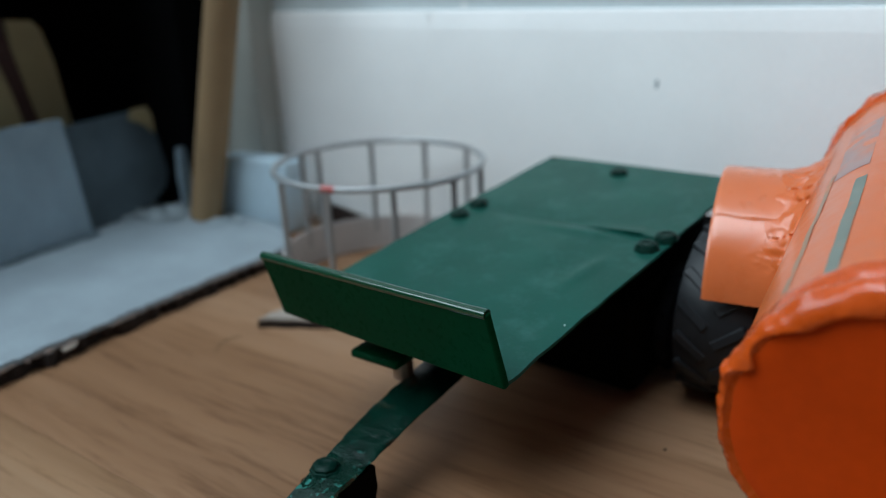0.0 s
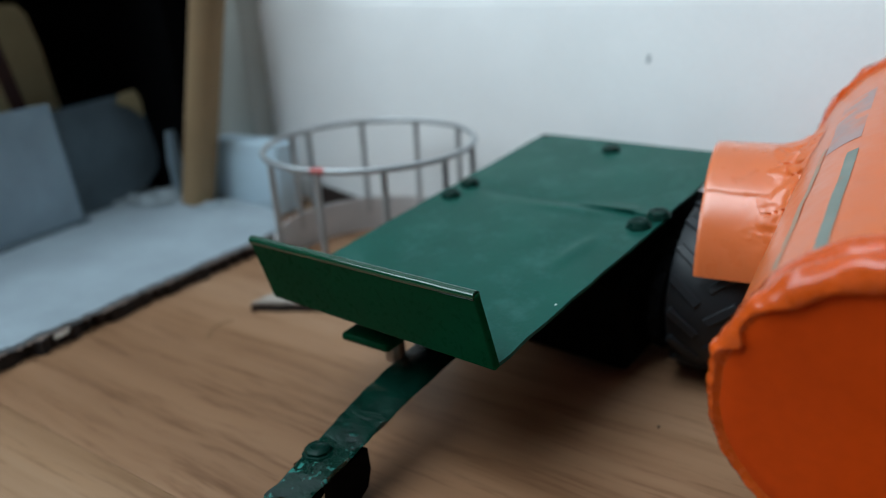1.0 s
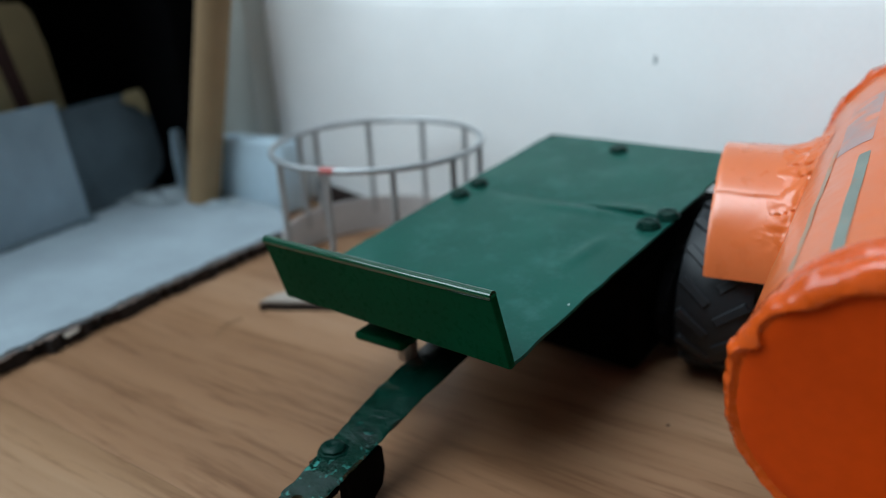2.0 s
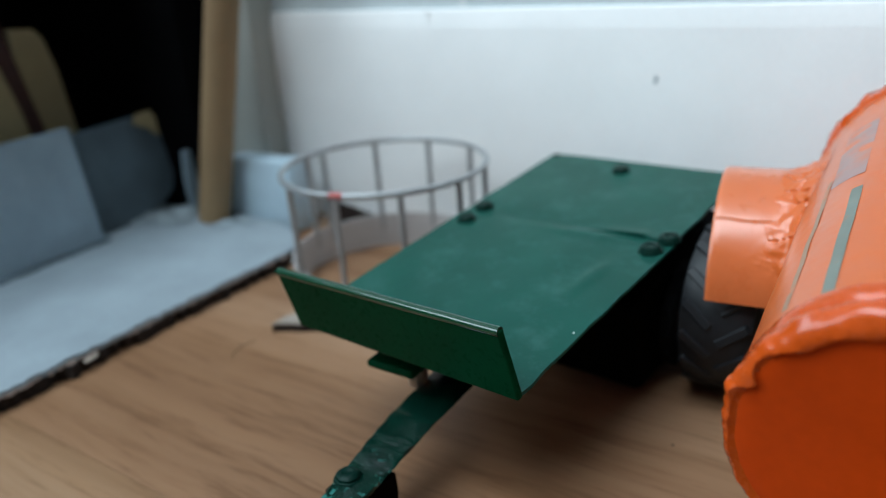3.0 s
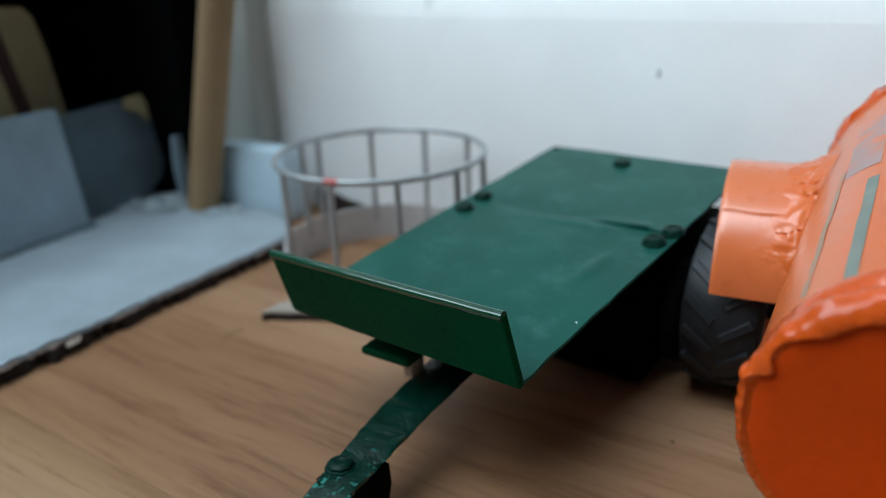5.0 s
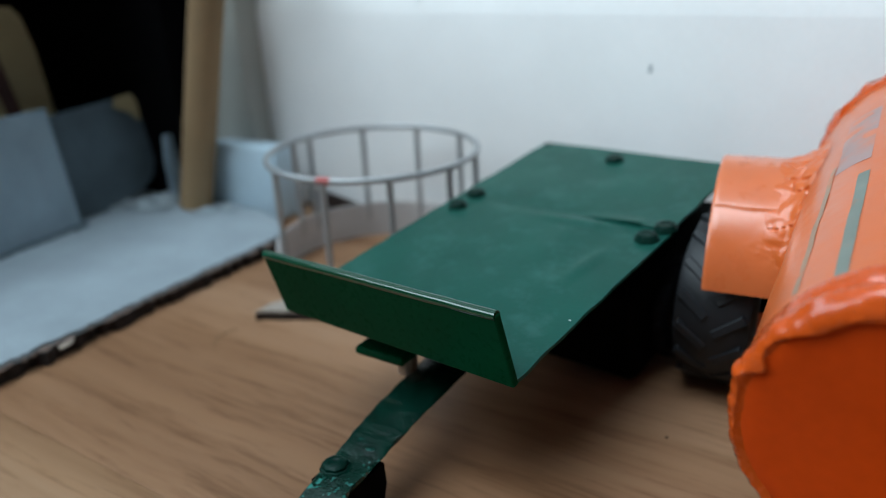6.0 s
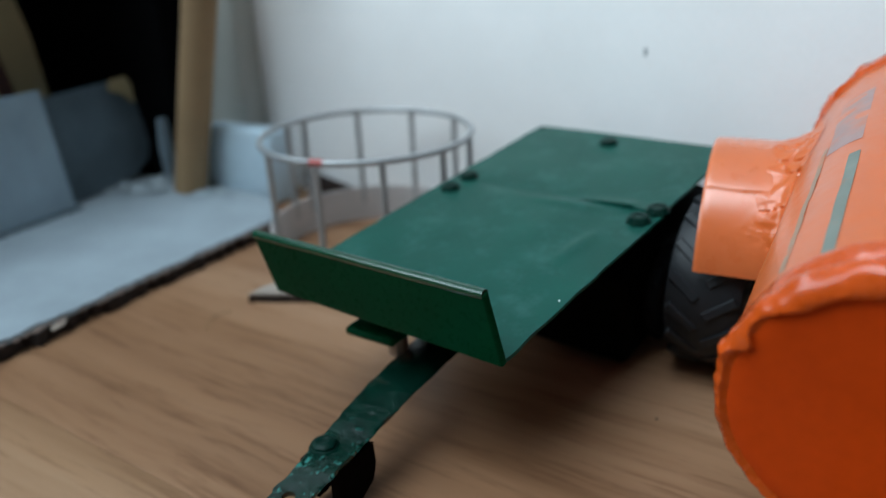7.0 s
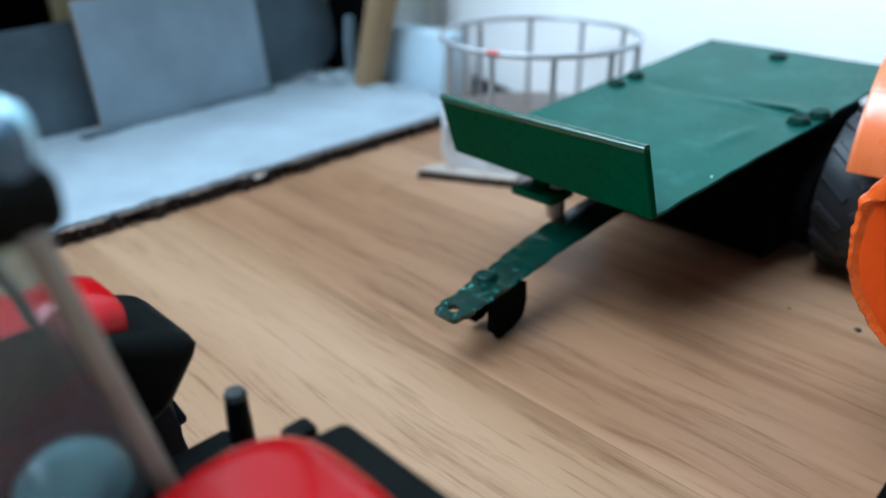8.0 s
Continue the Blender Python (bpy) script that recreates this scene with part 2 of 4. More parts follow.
M_RUBBER = surface("black_rubber", (0.0075, 0.008, 0.010), 0.65, vary=0.25, grain=2.0, fine=12.0, relief=0.3, depth=0.03, spec=0.08)
# one orange paint; tank and mudguard bases are paled for sky sheen
M_ORANGE = surface("orange_enamel", (0.64, 0.125, 0.024), 0.34, vary=0.07, grain=0.7, fine=2.0, relief=0.05, depth=0.02, coat=0.55, spec=0.3, coat_rough=0.22)
M_ORANGE_GLOSS = surface("glossy_sheen_paled_orange", (0.68, 0.15, 0.040), 0.3, vary=0.06, grain=0.7, fine=2.0, relief=0.08, depth=0.02, coat=0.85, spec=0.4, coat_rough=0.25)
M_ORANGE_LUMP = surface("thick_orange_paint", (0.58, 0.076, 0.007), 0.25, vary=0.12, grain=2.0, fine=4.0, relief=0.35, depth=0.06, coat=0.35, spec=0.3, coat_rough=0.12)
# same paint for the end plate, deeper without that painted sheen
M_ORANGE_END = surface("deep_orange_enamel", (0.60, 0.058, 0.004), 0.4, vary=0.12, grain=0.6, fine=3.0, relief=0.08, depth=0.02, coat=0.06, spec=0.08)
M_STRIP_GREY = surface("dull_grey_coat", (0.20, 0.215, 0.185), 0.5, vary=0.15, grain=2.0, fine=9.0, spec=0.2, worn=((0.40, 0.12, 0.05), 0.58, 0.80))
M_PATCH_PINK = surface("pink_grey_coat", (0.38, 0.24, 0.225), 0.42, vary=0.12, grain=0.6, fine=5.0, spec=0.25, worn=((0.60, 0.15, 0.05), 0.46, 0.72))
M_STRIP_THIN = surface("orange_brown_coat", (0.36, 0.22, 0.15), 0.42, vary=0.15, grain=0.8, fine=5.0, spec=0.25, worn=((0.60, 0.14, 0.04), 0.50, 0.72))
M_SILVER = surface("dull_silver_wire", (0.40, 0.41, 0.42), 0.36, metal=0.45, vary=0.15, grain=2.0, fine=12.0)
M_SKIRTBAND = surface("grey_tin_band", (0.55, 0.53, 0.53), 0.42, metal=0.15, vary=0.12, grain=1.2, fine=10.0)
M_RED_MARK = surface("red_paint_dab", (0.45, 0.10, 0.09), 0.5, vary=0.2)
M_BOARD = surface("pale_blue_card", (0.265, 0.34, 0.40), 0.85, vary=0.16, grain=0.7, fine=5.0, relief=0.5, depth=0.06)
M_BOARD_TOP = surface("pale_blue_card_liner", (0.29, 0.335, 0.37), 0.85, vary=0.12, grain=0.8, fine=5.0, relief=0.6, depth=0.06, worn=((0.27, 0.31, 0.34), 0.60, 0.85))
M_BOARD_GREY = surface("slate_grey_card", (0.075, 0.105, 0.127), 0.9, vary=0.35, grain=0.6, fine=5.0, relief=0.5, depth=0.06)
M_CORE = cardboard_edge()
M_KRAFT = surface("kraft_cardboard", (0.38, 0.30, 0.165), 0.85, vary=0.14, grain=0.7, fine=6.0, relief=0.3, depth=0.04)
M_TUBE = surface("brown_tube_card", (0.30, 0.19, 0.098), 0.8, vary=0.18, grain=0.5, fine=5.0, relief=0.3, depth=0.04)
M_DARKWOOD = surface("dark_brown_wood", (0.055, 0.019, 0.015), 0.7, vary=0.2)
M_DARKBROWN = surface("dark_brown_matt", (0.020, 0.011, 0.009), 0.8, vary=0.25)
M_FRAY = surface("frayed_paper", (0.20, 0.135, 0.11), 0.9, vary=0.3, grain=1.5, fine=7.0, relief=0.5, depth=0.05)
M_CHIP = surface("torn_wood_card", (0.40, 0.33, 0.28), 0.85, vary=0.3, grain=1.4, fine=6.0, relief=0.6, depth=0.08)
# near-black colour holds the deep shade of the opening behind the cards
M_FURN = surface("shade_black_furniture", (0.0025, 0.0025, 0.003), 0.95, vary=0.2, spec=0.03)
M_FOAM = surface("torn_white_paper", (0.36, 0.41, 0.44), 0.9, vary=0.14, grain=1.4, fine=8.0, relief=0.8, depth=0.1)
M_BLOCK = surface("pale_blue_foam", (0.54, 0.67, 0.76), 0.9, vary=0.10, grain=1.0, fine=7.0, relief=0.6, depth=0.06)
M_STEEL = surface("bare_steel", (0.42, 0.38, 0.33), 0.35, metal=0.8, vary=0.2)
M_RED = surface("red_toy_plastic", (0.36, 0.004, 0.006), 0.10, vary=0.08, coat=0.0, relief=0.04, spec=0.22)
M_DKPLASTIC = surface("black_toy_plastic", (0.0045, 0.005, 0.0045), 0.45, vary=0.15, relief=0.1, spec=0.05)
M_PILLAR = surface("grey_brown_plastic", (0.25, 0.22, 0.18), 0.45, vary=0.15)
M_PINCAP = surface("dark_grey_plastic", (0.035, 0.038, 0.036), 0.55, vary=0.2, spec=0.2)
# pale cyan lens and blue housing colours include the reflected sky
M_LAMP = surface("sky_cyan_lens_plastic", (0.45, 0.72, 0.82), 0.12, vary=0.05, relief=0.05, coat=0.6)
M_HOUSING = surface("blue_grey_plastic", (0.05, 0.11, 0.16), 0.25, vary=0.15, relief=0.1, coat=0.4)
M_GLASS = clear_glass()
M_GLINT_DOME = surface("glossy_glint_teal_plastic", (0.17, 0.36, 0.38), 0.26, vary=0.1, relief=0.03, coat=1.0, coat_rough=0.14)
M_SMUDGE = surface("faint_dirt", (0.80, 0.80, 0.80), 0.7)
M_MARK = surface("grey_scuff", (0.40, 0.43, 0.44), 0.7)

# ---- structure ----
WALL_Y, LEDGE, TOP = 30.0, 10.52, 11.40


def floor_boards():
    base = bmesh.new()
    add_box(base, -185, -335, -2.0, 170, 45, -0.25)
    floor = part("floor", base, M_DARKWOOD, smooth=False)
    tagged(floor, "oak laminate floor boards running along the wall", "floor", kind="structure")
    return floor


FLOOR = floor_boards()


def back_wall():
    bm = bmesh.new()
    add_box(bm, -180, WALL_Y + 0.38, -2, 165, WALL_Y + 12, 250)
    tagged(part("wall_north", bm, M_WALL, smooth=False), "pale painted wall above the white skirting", "wall", kind="structure")
    bm = bmesh.new()
    prof = [(0.0, 0.0), (0.0, LEDGE), (0.03, LEDGE + 0.08), (0.14, TOP - 0.15), (0.20, TOP - 0.03), (0.38, TOP)]
    left = [bm.verts.new((-32.0, WALL_Y + y, z)) for y, z in prof]
    right = [bm.verts.new((160, WALL_Y + y, z)) for y, z in prof]
    for i in range(len(prof) - 1):
        bm.faces.new((left[i], right[i], right[i + 1], left[i + 1]))
    tagged(part("baseboard", bm, M_SKIRT), "white glossy skirting board with a bevelled top", "skirting board", kind="structure")


back_wall()


def room_shell():
    # walls out of view, added to close the room and hold down fill
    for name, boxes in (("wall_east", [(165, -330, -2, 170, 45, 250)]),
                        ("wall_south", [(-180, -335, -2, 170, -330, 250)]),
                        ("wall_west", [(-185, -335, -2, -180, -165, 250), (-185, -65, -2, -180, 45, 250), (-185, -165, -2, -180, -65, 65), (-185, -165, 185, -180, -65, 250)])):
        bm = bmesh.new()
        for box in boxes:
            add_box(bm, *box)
        tagged(part(name, bm, M_ROOM, smooth=False), "plain grey unseen room wall", "wall", kind="structure")
    # unseen ceiling, left open for the added overhead lamp
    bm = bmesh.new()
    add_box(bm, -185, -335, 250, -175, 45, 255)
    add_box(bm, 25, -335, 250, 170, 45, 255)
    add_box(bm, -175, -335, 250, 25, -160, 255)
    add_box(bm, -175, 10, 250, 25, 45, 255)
    tagged(part("ceiling", bm, M_ROOM, smooth=False), "plain grey unseen ceiling with a lamp opening", "ceiling", kind="structure")


room_shell()

# grey upright beside the skirting, and the black unit behind the cards
bm = bmesh.new()
add_box(bm, -35.4, 28.6, 0, -32.0, WALL_Y + 0.5, 120, 0.25)
tagged(part("door_frame", bm, M_PIER, flat_sides=True), "grey painted upright frame at the end of the skirting", "door frame", kind="structure")


def black_cabinet():
    # panels coloured near-black in place of the opening's deep shade
    top = thing("black_cabinet", cm(-52, 10, 0), "open cabinet with its deep shade put into near-black panels", "cabinet")
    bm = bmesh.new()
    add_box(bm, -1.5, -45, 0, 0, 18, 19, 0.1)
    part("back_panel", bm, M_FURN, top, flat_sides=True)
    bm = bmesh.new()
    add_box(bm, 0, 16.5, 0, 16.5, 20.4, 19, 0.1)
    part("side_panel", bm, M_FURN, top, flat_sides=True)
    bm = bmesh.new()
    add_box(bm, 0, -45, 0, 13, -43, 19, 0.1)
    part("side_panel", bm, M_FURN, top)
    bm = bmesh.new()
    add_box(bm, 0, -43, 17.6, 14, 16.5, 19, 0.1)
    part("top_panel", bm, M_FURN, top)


black_cabinet()


# ---- cards, tube and scraps beside the wall ----
def ragged(x0, x1, n, amp, seed):
    rnd = random.Random(seed)
    return [(x0 + (x1 - x0) * i / n, amp * (rnd.random() - 0.5) + amp * 1.2 * noise.noise((i * 0.23, seed, 0))) for i in range(n + 1)]


def floor_card():
    """Thick card lying on the floor, its long front edge torn."""
    top = thing("cardboard_sheet", cm(0, 0, 0), "thick pale blue cardboard sheet with torn brown edge on floor", "cardboard")
    edge = [(-26.22 + d, y) for y, d in ragged(3.4, 24.0, 110, 0.16, 3)]
    back = [(-27.6, 25.6), (-30.0, 26.4), (-33.2, 26.5), (-43.0, 25.5), (-43.0, 2.6), (-35.0, 3.0)]
    bm = bmesh.new()
    add_strip(bm, edge + back, 0.17, Matrix.Translation((0, 0, 0.72)))
    part("top_liner", bm, M_BOARD_TOP, top, "pale blue top layer", smooth=False)
    edge2 = [(-26.14 + d, y) for y, d in ragged(3.5, 24.1, 90, 0.30, 8)]
    bm = bmesh.new()
    add_strip(bm, edge2 + back, 0.55, Matrix.Translation((0, 0, 0.55)))
    part("core", bm, M_CORE, top, "torn dark brown corrugated core", smooth=False)
    # frayed paper fibres along the torn edge
    rnd = random.Random(14)
    bm = bmesh.new()
    outer = [(-26.10 + d + 0.10 * max(0.0, rnd.random() - 0.55), y) for y, d in ragged(3.5, 24.0, 180, 0.20, 3)]
    add_strip(bm, outer + [(-26.6, 24.0), (-26.6, 3.5)], 0.05, Matrix.Translation((0, 0, 0.565)))
    part("frayed_fringe", bm, M_FRAY, top, "pinkish brown frayed paper fibres", smooth=False)
    bm = bmesh.new()
    add_strip(bm, [(-0.15, -0.26), (0.09, -0.32), (0.14, 0.1), (0.03, 0.34), (-0.15, 0.22)], 0.08)
    part("torn_flap", bm, M_CHIP, top, "pale torn scrap of liner", smooth=False, at=cm(-26.0, 12.6, 0.50, 4, 18, 5))


floor_card()


def leaning_panel():
    top = thing("leaning_card", cm(-36.6, 15.4, 0.72, 0, -7, 3.5), "pale blue rectangular card leaning upright on the sheet", "cardboard")
    bm = bmesh.new()
    add_box(bm, -0.12, -5.1, 0, 0.0, 5.1, 6.15, 0.05)
    part("face", bm, M_BOARD, top, flat_sides=True)
    bm = bmesh.new()
    add_box(bm, -0.45, -5.05, 0, -0.122, 5.05, 6.1, 0.04)
    part("core", bm, M_TUBE, top, "brown card core")
    # torn dark paper along the foot, its dark colour also giving the gap's shade
    rnd = random.Random(31)
    bm = bmesh.new()
    near = [(0.28 + 0.22 * rnd.random() + 0.35 * max(0.0, noise.noise((i * 0.16, 2, 0))) + 0.45 * max(0.0, 1 - i / 22), -6.4 + 0.14 * i) for i in range(84)]
    add_strip(bm, near + [(0.0, 5.3), (0.0, -6.4)], 0.09, Matrix.Translation((0, 0, 0.09)))
    part("torn_shaded_foot", bm, M_BOARD_GREY, top, "dark torn paper and painted gap shade along the foot", smooth=False, at=pose(0, 0, 0, 0, 7, 0))


leaning_panel()


def slate_panel():
    top = thing("slate_card", cm(-37.5, 16.5, 0.72, 0, -13, 2), "dark slate grey card propped behind the pale panel", "cardboard")
    bm = bmesh.new()
    outline = [(-11.5, 0), (7.0, 0), (8.6, 0.45), (9.6, 1.1), (10.1, 2.1), (10.15, 3.4), (10.0, 4.6), (9.8, 5.4), (8.6, 5.75), (7.0, 5.7), (4.0, 5.6), (0, 5.4), (-6, 5.2), (-11.5, 5.0)]
    add_strip(bm, outline, 0.5, Matrix(((0, 0, 1, 0), (1, 0, 0, 0), (0, 1, 0, 0), (0, 0, 0, 1))))
    part("sheet", bm, M_BOARD_GREY, top, smooth=False)
    bm = bmesh.new()
    add_strip(bm, [(8.5, 5.3), (9.3, 4.9), (9.85, 4.3), (10.0, 5.3), (9.8, 5.85), (8.8, 5.8)], 0.15, Matrix(((0, 0, 1, 0.16), (1, 0, 0, 0), (0, 1, 0, 0), (0, 0, 0, 1))))
    part("torn_corner", bm, M_KRAFT, top, "torn brown corner", smooth=False)


slate_panel()


def kraft_boards():
    up = Matrix(((0, 0, 1, 0), (1, 0, 0, 0), (0, 1, 0, 0), (0, 0, 0, 1)))
    top = thing("kraft_board", cm(-43.4, 21.5, 0), "tall tan cardboard strip with a cut corner leaning in shade", "cardboard")
    bm = bmesh.new()
    add_strip(bm, [(0.0, 0), (2.7, 0), (2.65, 5.4), (2.35, 9.0), (1.95, 10.9), (1.5, 11.4), (0.1, 11.5)], 0.4, up)
    part("strip", bm, M_KRAFT, top, smooth=False)
    top = thing("kraft_board", cm(-43.0, 20.9, 0), "broad tan cardboard piece standing in shade", "cardboard")
    bm = bmesh.new()
    add_strip(bm, [(-9.5, 0), (0.9, 0), (0.4, 6.0), (-0.5, 9.8), (-1.2, 10.2), (-9.5, 10.6)], 0.4, up)
    part("strip", bm, M_KRAFT, top, smooth=False)
    top = thing("wood_lath", cm(-42.9, 22.6, 0, 9.5, 0, 0), "thin dark brown wooden lath between tan boards", "wood strip")
    bm = bmesh.new()
    add_box(bm, -0.3, -0.42, 0, 0.0, 0.42, 13.0, 0.06)
    part("lath", bm, M_DARKWOOD, top)


kraft_boards()


def card_offcut():
    top = thing("card_offcut", cm(-36.0, 26.3, 0.55, 0, -5, 4), "small pale grey card offcut standing behind the tube", "cardboard")
    bm = bmesh.new()
    add_strip(bm, [(-0.55, 0), (1.3, 0), (1.35, 2.0), (1.2, 3.6), (-0.2, 3.75), (-0.5, 2.2)], 0.3, Matrix(((0, 0, 1, 0), (1, 0, 0, 0), (0, 1, 0, 0), (0, 0, 0, 1))))
    part("sheet", bm, M_BOARD, top, smooth=False)


card_offcut()


def tube():
    bm = bmesh.new()
    add_cyl(bm, (-33.8, 25.35, 0.72), (-28.9, 28.1, 26.0), 0.88, seg=40)
    tagged(part("cardboard_tube", bm, M_TUBE), "tan cardboard tube standing upright by the wall", "tube")


tube()


def corner_block():
    bm = bmesh.new()
    add_box(bm, -2.8, -0.9, 0, 2.1, 0.9, 3.95, 0.22, 3)
    for v in bm.verts:
        v.co += 0.10 * noise.noise_vector(v.co * 0.7)
    tagged(part("foam_block", bm, M_BLOCK, at=cm(-31.1, 27.5, 0.0, -4, 0, 4)), "pale blue block standing in the wall corner", "block")
    for x, y, size, turn in ((-35.9, 23.8, 0.9, 20), (-36.4, 24.9, 1.0, 75), (-35.3, 24.6, 0.7, 130), (-37.2, 24.2, 0.8, 50), (-37.7, 23.2, 0.6, 100), (-34.9, 25.6, 0.6, 10), (-32.4, 24.9, 0.6, 60), (-31.5, 25.6, 0.5, 160)):
        bm = bmesh.new()
        bmesh.ops.create_grid(bm, x_segments=14, y_segments=9, size=1.0)
        for v in bm.verts:
            edge = 1 + 0.45 * noise.noise(Vector((v.co.x * 2.3 + x, v.co.y * 2.3, y)))
            v.co = Vector((v.co.x * size * edge, v.co.y * size * 0.5 * edge, size * (0.28 * noise.noise(Vector((v.co.x * 1.6, v.co.y * 1.6, x))) + 0.12 * noise.noise(Vector((v.co.x * 5, v.co.y * 5, y))))))
        low = bmesh.ops.extrude_face_region(bm, geom=list(bm.faces))
        bmesh.ops.translate(bm, vec=(0, 0, -0.05), verts=[v for v in low["geom"] if isinstance(v, bmesh.types.BMVert)])
        lowest = min(v.co.z for v in bm.verts)
        ob = part("paper_shred", bm, M_FOAM, at=cm(x, y, 0.72 - lowest, 0, 0, turn))
        tagged(ob, "torn crumpled white paper shred on the card", "scrap", group="paper shreds")


corner_block()


def wood_chip():
    """A flat torn scrap, its near edge dark."""
    top = thing("card_scrap", cm(-20.0, 19.35, 0.0, 0, 0, 28), "torn beige card scrap with dark edge lying on floor", "scrap")
    rnd = random.Random(21)
    front = [(-2.15 + 4.4 * i / 16, -0.42 + 0.10 * (rnd.random() - 0.5)) for i in range(17)]
    back = [(2.2, 0.1), (1.5, 0.3), (0.4, 0.45), (-0.6, 0.42), (-1.35, 0.55), (-1.75, 0.20)]
    bm = bmesh.new()
    add_strip(bm, front + back, 0.10, Matrix.Translation((0, 0, 0.40)))
    for v in bm.verts:
        v.co.z += 0.03 * noise.noise(v.co * 0.8)
    part("top_layer", bm, M_CHIP, top, smooth=False)
    bm = bmesh.new()
    add_strip(bm, [(x, y - 0.03 + 0.05 * rnd.random()) for x, y in front] + [(x, y - 0.05) for x, y in back], 0.30, Matrix.Translation((0, 0, 0.30)))
    part("core", bm, M_CORE, top, "dark torn underside", smooth=False)
    bm = bmesh.new()
    add_box(bm, -1.0, 0.12, 0.40, -0.55, 0.22, 0.425)
    part("print_mark", bm, M_DARKBROWN, top, "small dark printed bar", smooth=False)


wood_chip()


def dark_gap_wedge():
    # thin wedge whose dark colour stands in for a shadow gap
    bm = bmesh.new()
    up = Matrix(((1, 0, 0, 0), (0, 0, 1, 0), (0, 1, 0, 0), (0, 0, 0, 1)))
    add_strip(bm, [(-3.0, 0.0), (1.5, 0.0), (1.45, 0.55), (-0.2, 0.92), (-1.9, 1.22), (-3.0, 1.35)], 0.2, up)
    tagged(part("dark_gap_wedge", bm, M_DARKBROWN, smooth=False, at=cm(-25.8, 29.5, 0, 6, 0, 0)), "dark brown wedge standing in for a shaded gap at the skirting", "cardboard")


dark_gap_wedge()


# ---- ring feeder ----
def ring_feeder():
    cx, cy, r, zt = -20.3, 24.4, 4.47, 5.49
    top = thing("ring_feeder", cm(cx, cy, 0), "toy silver wire ring feeder with a tin base band", "toy feeder")
    bm = bmesh.new()
    add_sweep(bm, [(r * math.cos(a), r * math.sin(a), zt) for a in np.linspace(0, 2 * math.pi, 72, endpoint=False)], 0.125, 10, True)
    part("top_ring", bm, M_SILVER, top)
    bm = bmesh.new()
    add_lathe(bm, [(r - 0.05, 0.0), (r + 0.03, 0.0), (r + 0.03, 1.70), (r - 0.05, 1.70), (r - 0.05, 0.0)], 96)
    part("base_band", bm, M_SKIRTBAND, top, "grey tin band standing on the floor")
    for deg in (-112, -77.5, -44.5, -11, 17, 66, 100, 134, 169, -178):
        a = radians(deg)
        bm = bmesh.new()
        rr = r + 0.02
        add_sweep(bm, [(rr * math.cos(a), rr * math.sin(a), z) for z in (0.9, 1.8, 3.4, zt)], 0.13, 8)
        part("upright", bm, M_SILVER, top)
    a0 = radians(-79)
    bm = bmesh.new()
    add_sweep(bm, [(r * math.cos(a0 + k), r * math.sin(a0 + k), zt) for k in np.linspace(-0.02, 0.10, 5)], 0.15, 10)
    part("red_mark", bm, M_RED_MARK, top, "dab of red paint")


ring_feeder()


# ---- green trailer ----
TRAILER = cm(-11.51, 13.34, 4.21, 6.05, -1.0, -6.6)


def screw(parent, x, y, z, r, m=None, material=None):
    """A small nut under thick paint."""
    bm = bmesh.new()
    add_lathe(bm, [(r * 1.08, -0.04), (r * 1.06, 0.03), (r * 0.92, 0.045), (r * 0.90, 0.11), (r * 0.78, 0.15), (r * 0.45, 0.165), (r * 0.34, 0.14), (0.001, 0.135)], 8)
    for v in bm.verts:
        v.co += 0.03 * noise.noise_vector(v.co * 4.0 + Vector((x, y, r)))
    part("screw", bm, material or M_GREEN_DARK, parent, at=m or cm(x, y, z))


def plate(parent, name, x0, x1, y0, y1, thick, bend, seed, material):
    """Sheet metal with slight waves and a folded rim."""
    bm = bmesh.new()
    nx, ny = 56, 56
    grid = [[bm.verts.new((x0 + (x1 - x0) * i / nx, y0 + (y1 - y0) * j / ny, 0)) for i in range(nx + 1)] for j in range(ny + 1)]
    for j in range(ny):
        for i in range(nx):
            bm.faces.new((grid[j][i], grid[j][i + 1], grid[j + 1][i + 1], grid[j + 1][i]))
    for v in bm.verts:
        v.co.z = bend(v.co.x, v.co.y) + 0.035 * noise.noise((v.co.x * 0.35, v.co.y * 0.35, seed))
        if abs(v.co.x - x1) < 1e-4 or abs(v.co.x - x0) < 1e-4:
            v.co.x += 0.05 * noise.noise((v.co.y * 1.1, seed, 4.0))
    low = bmesh.ops.extrude_face_region(bm, geom=list(bm.faces))
    bmesh.ops.translate(bm, vec=(0, 0, -thick), verts=[v for v in low["geom"] if isinstance(v, bmesh.types.BMVert)])
    return part(name, bm, material, parent)


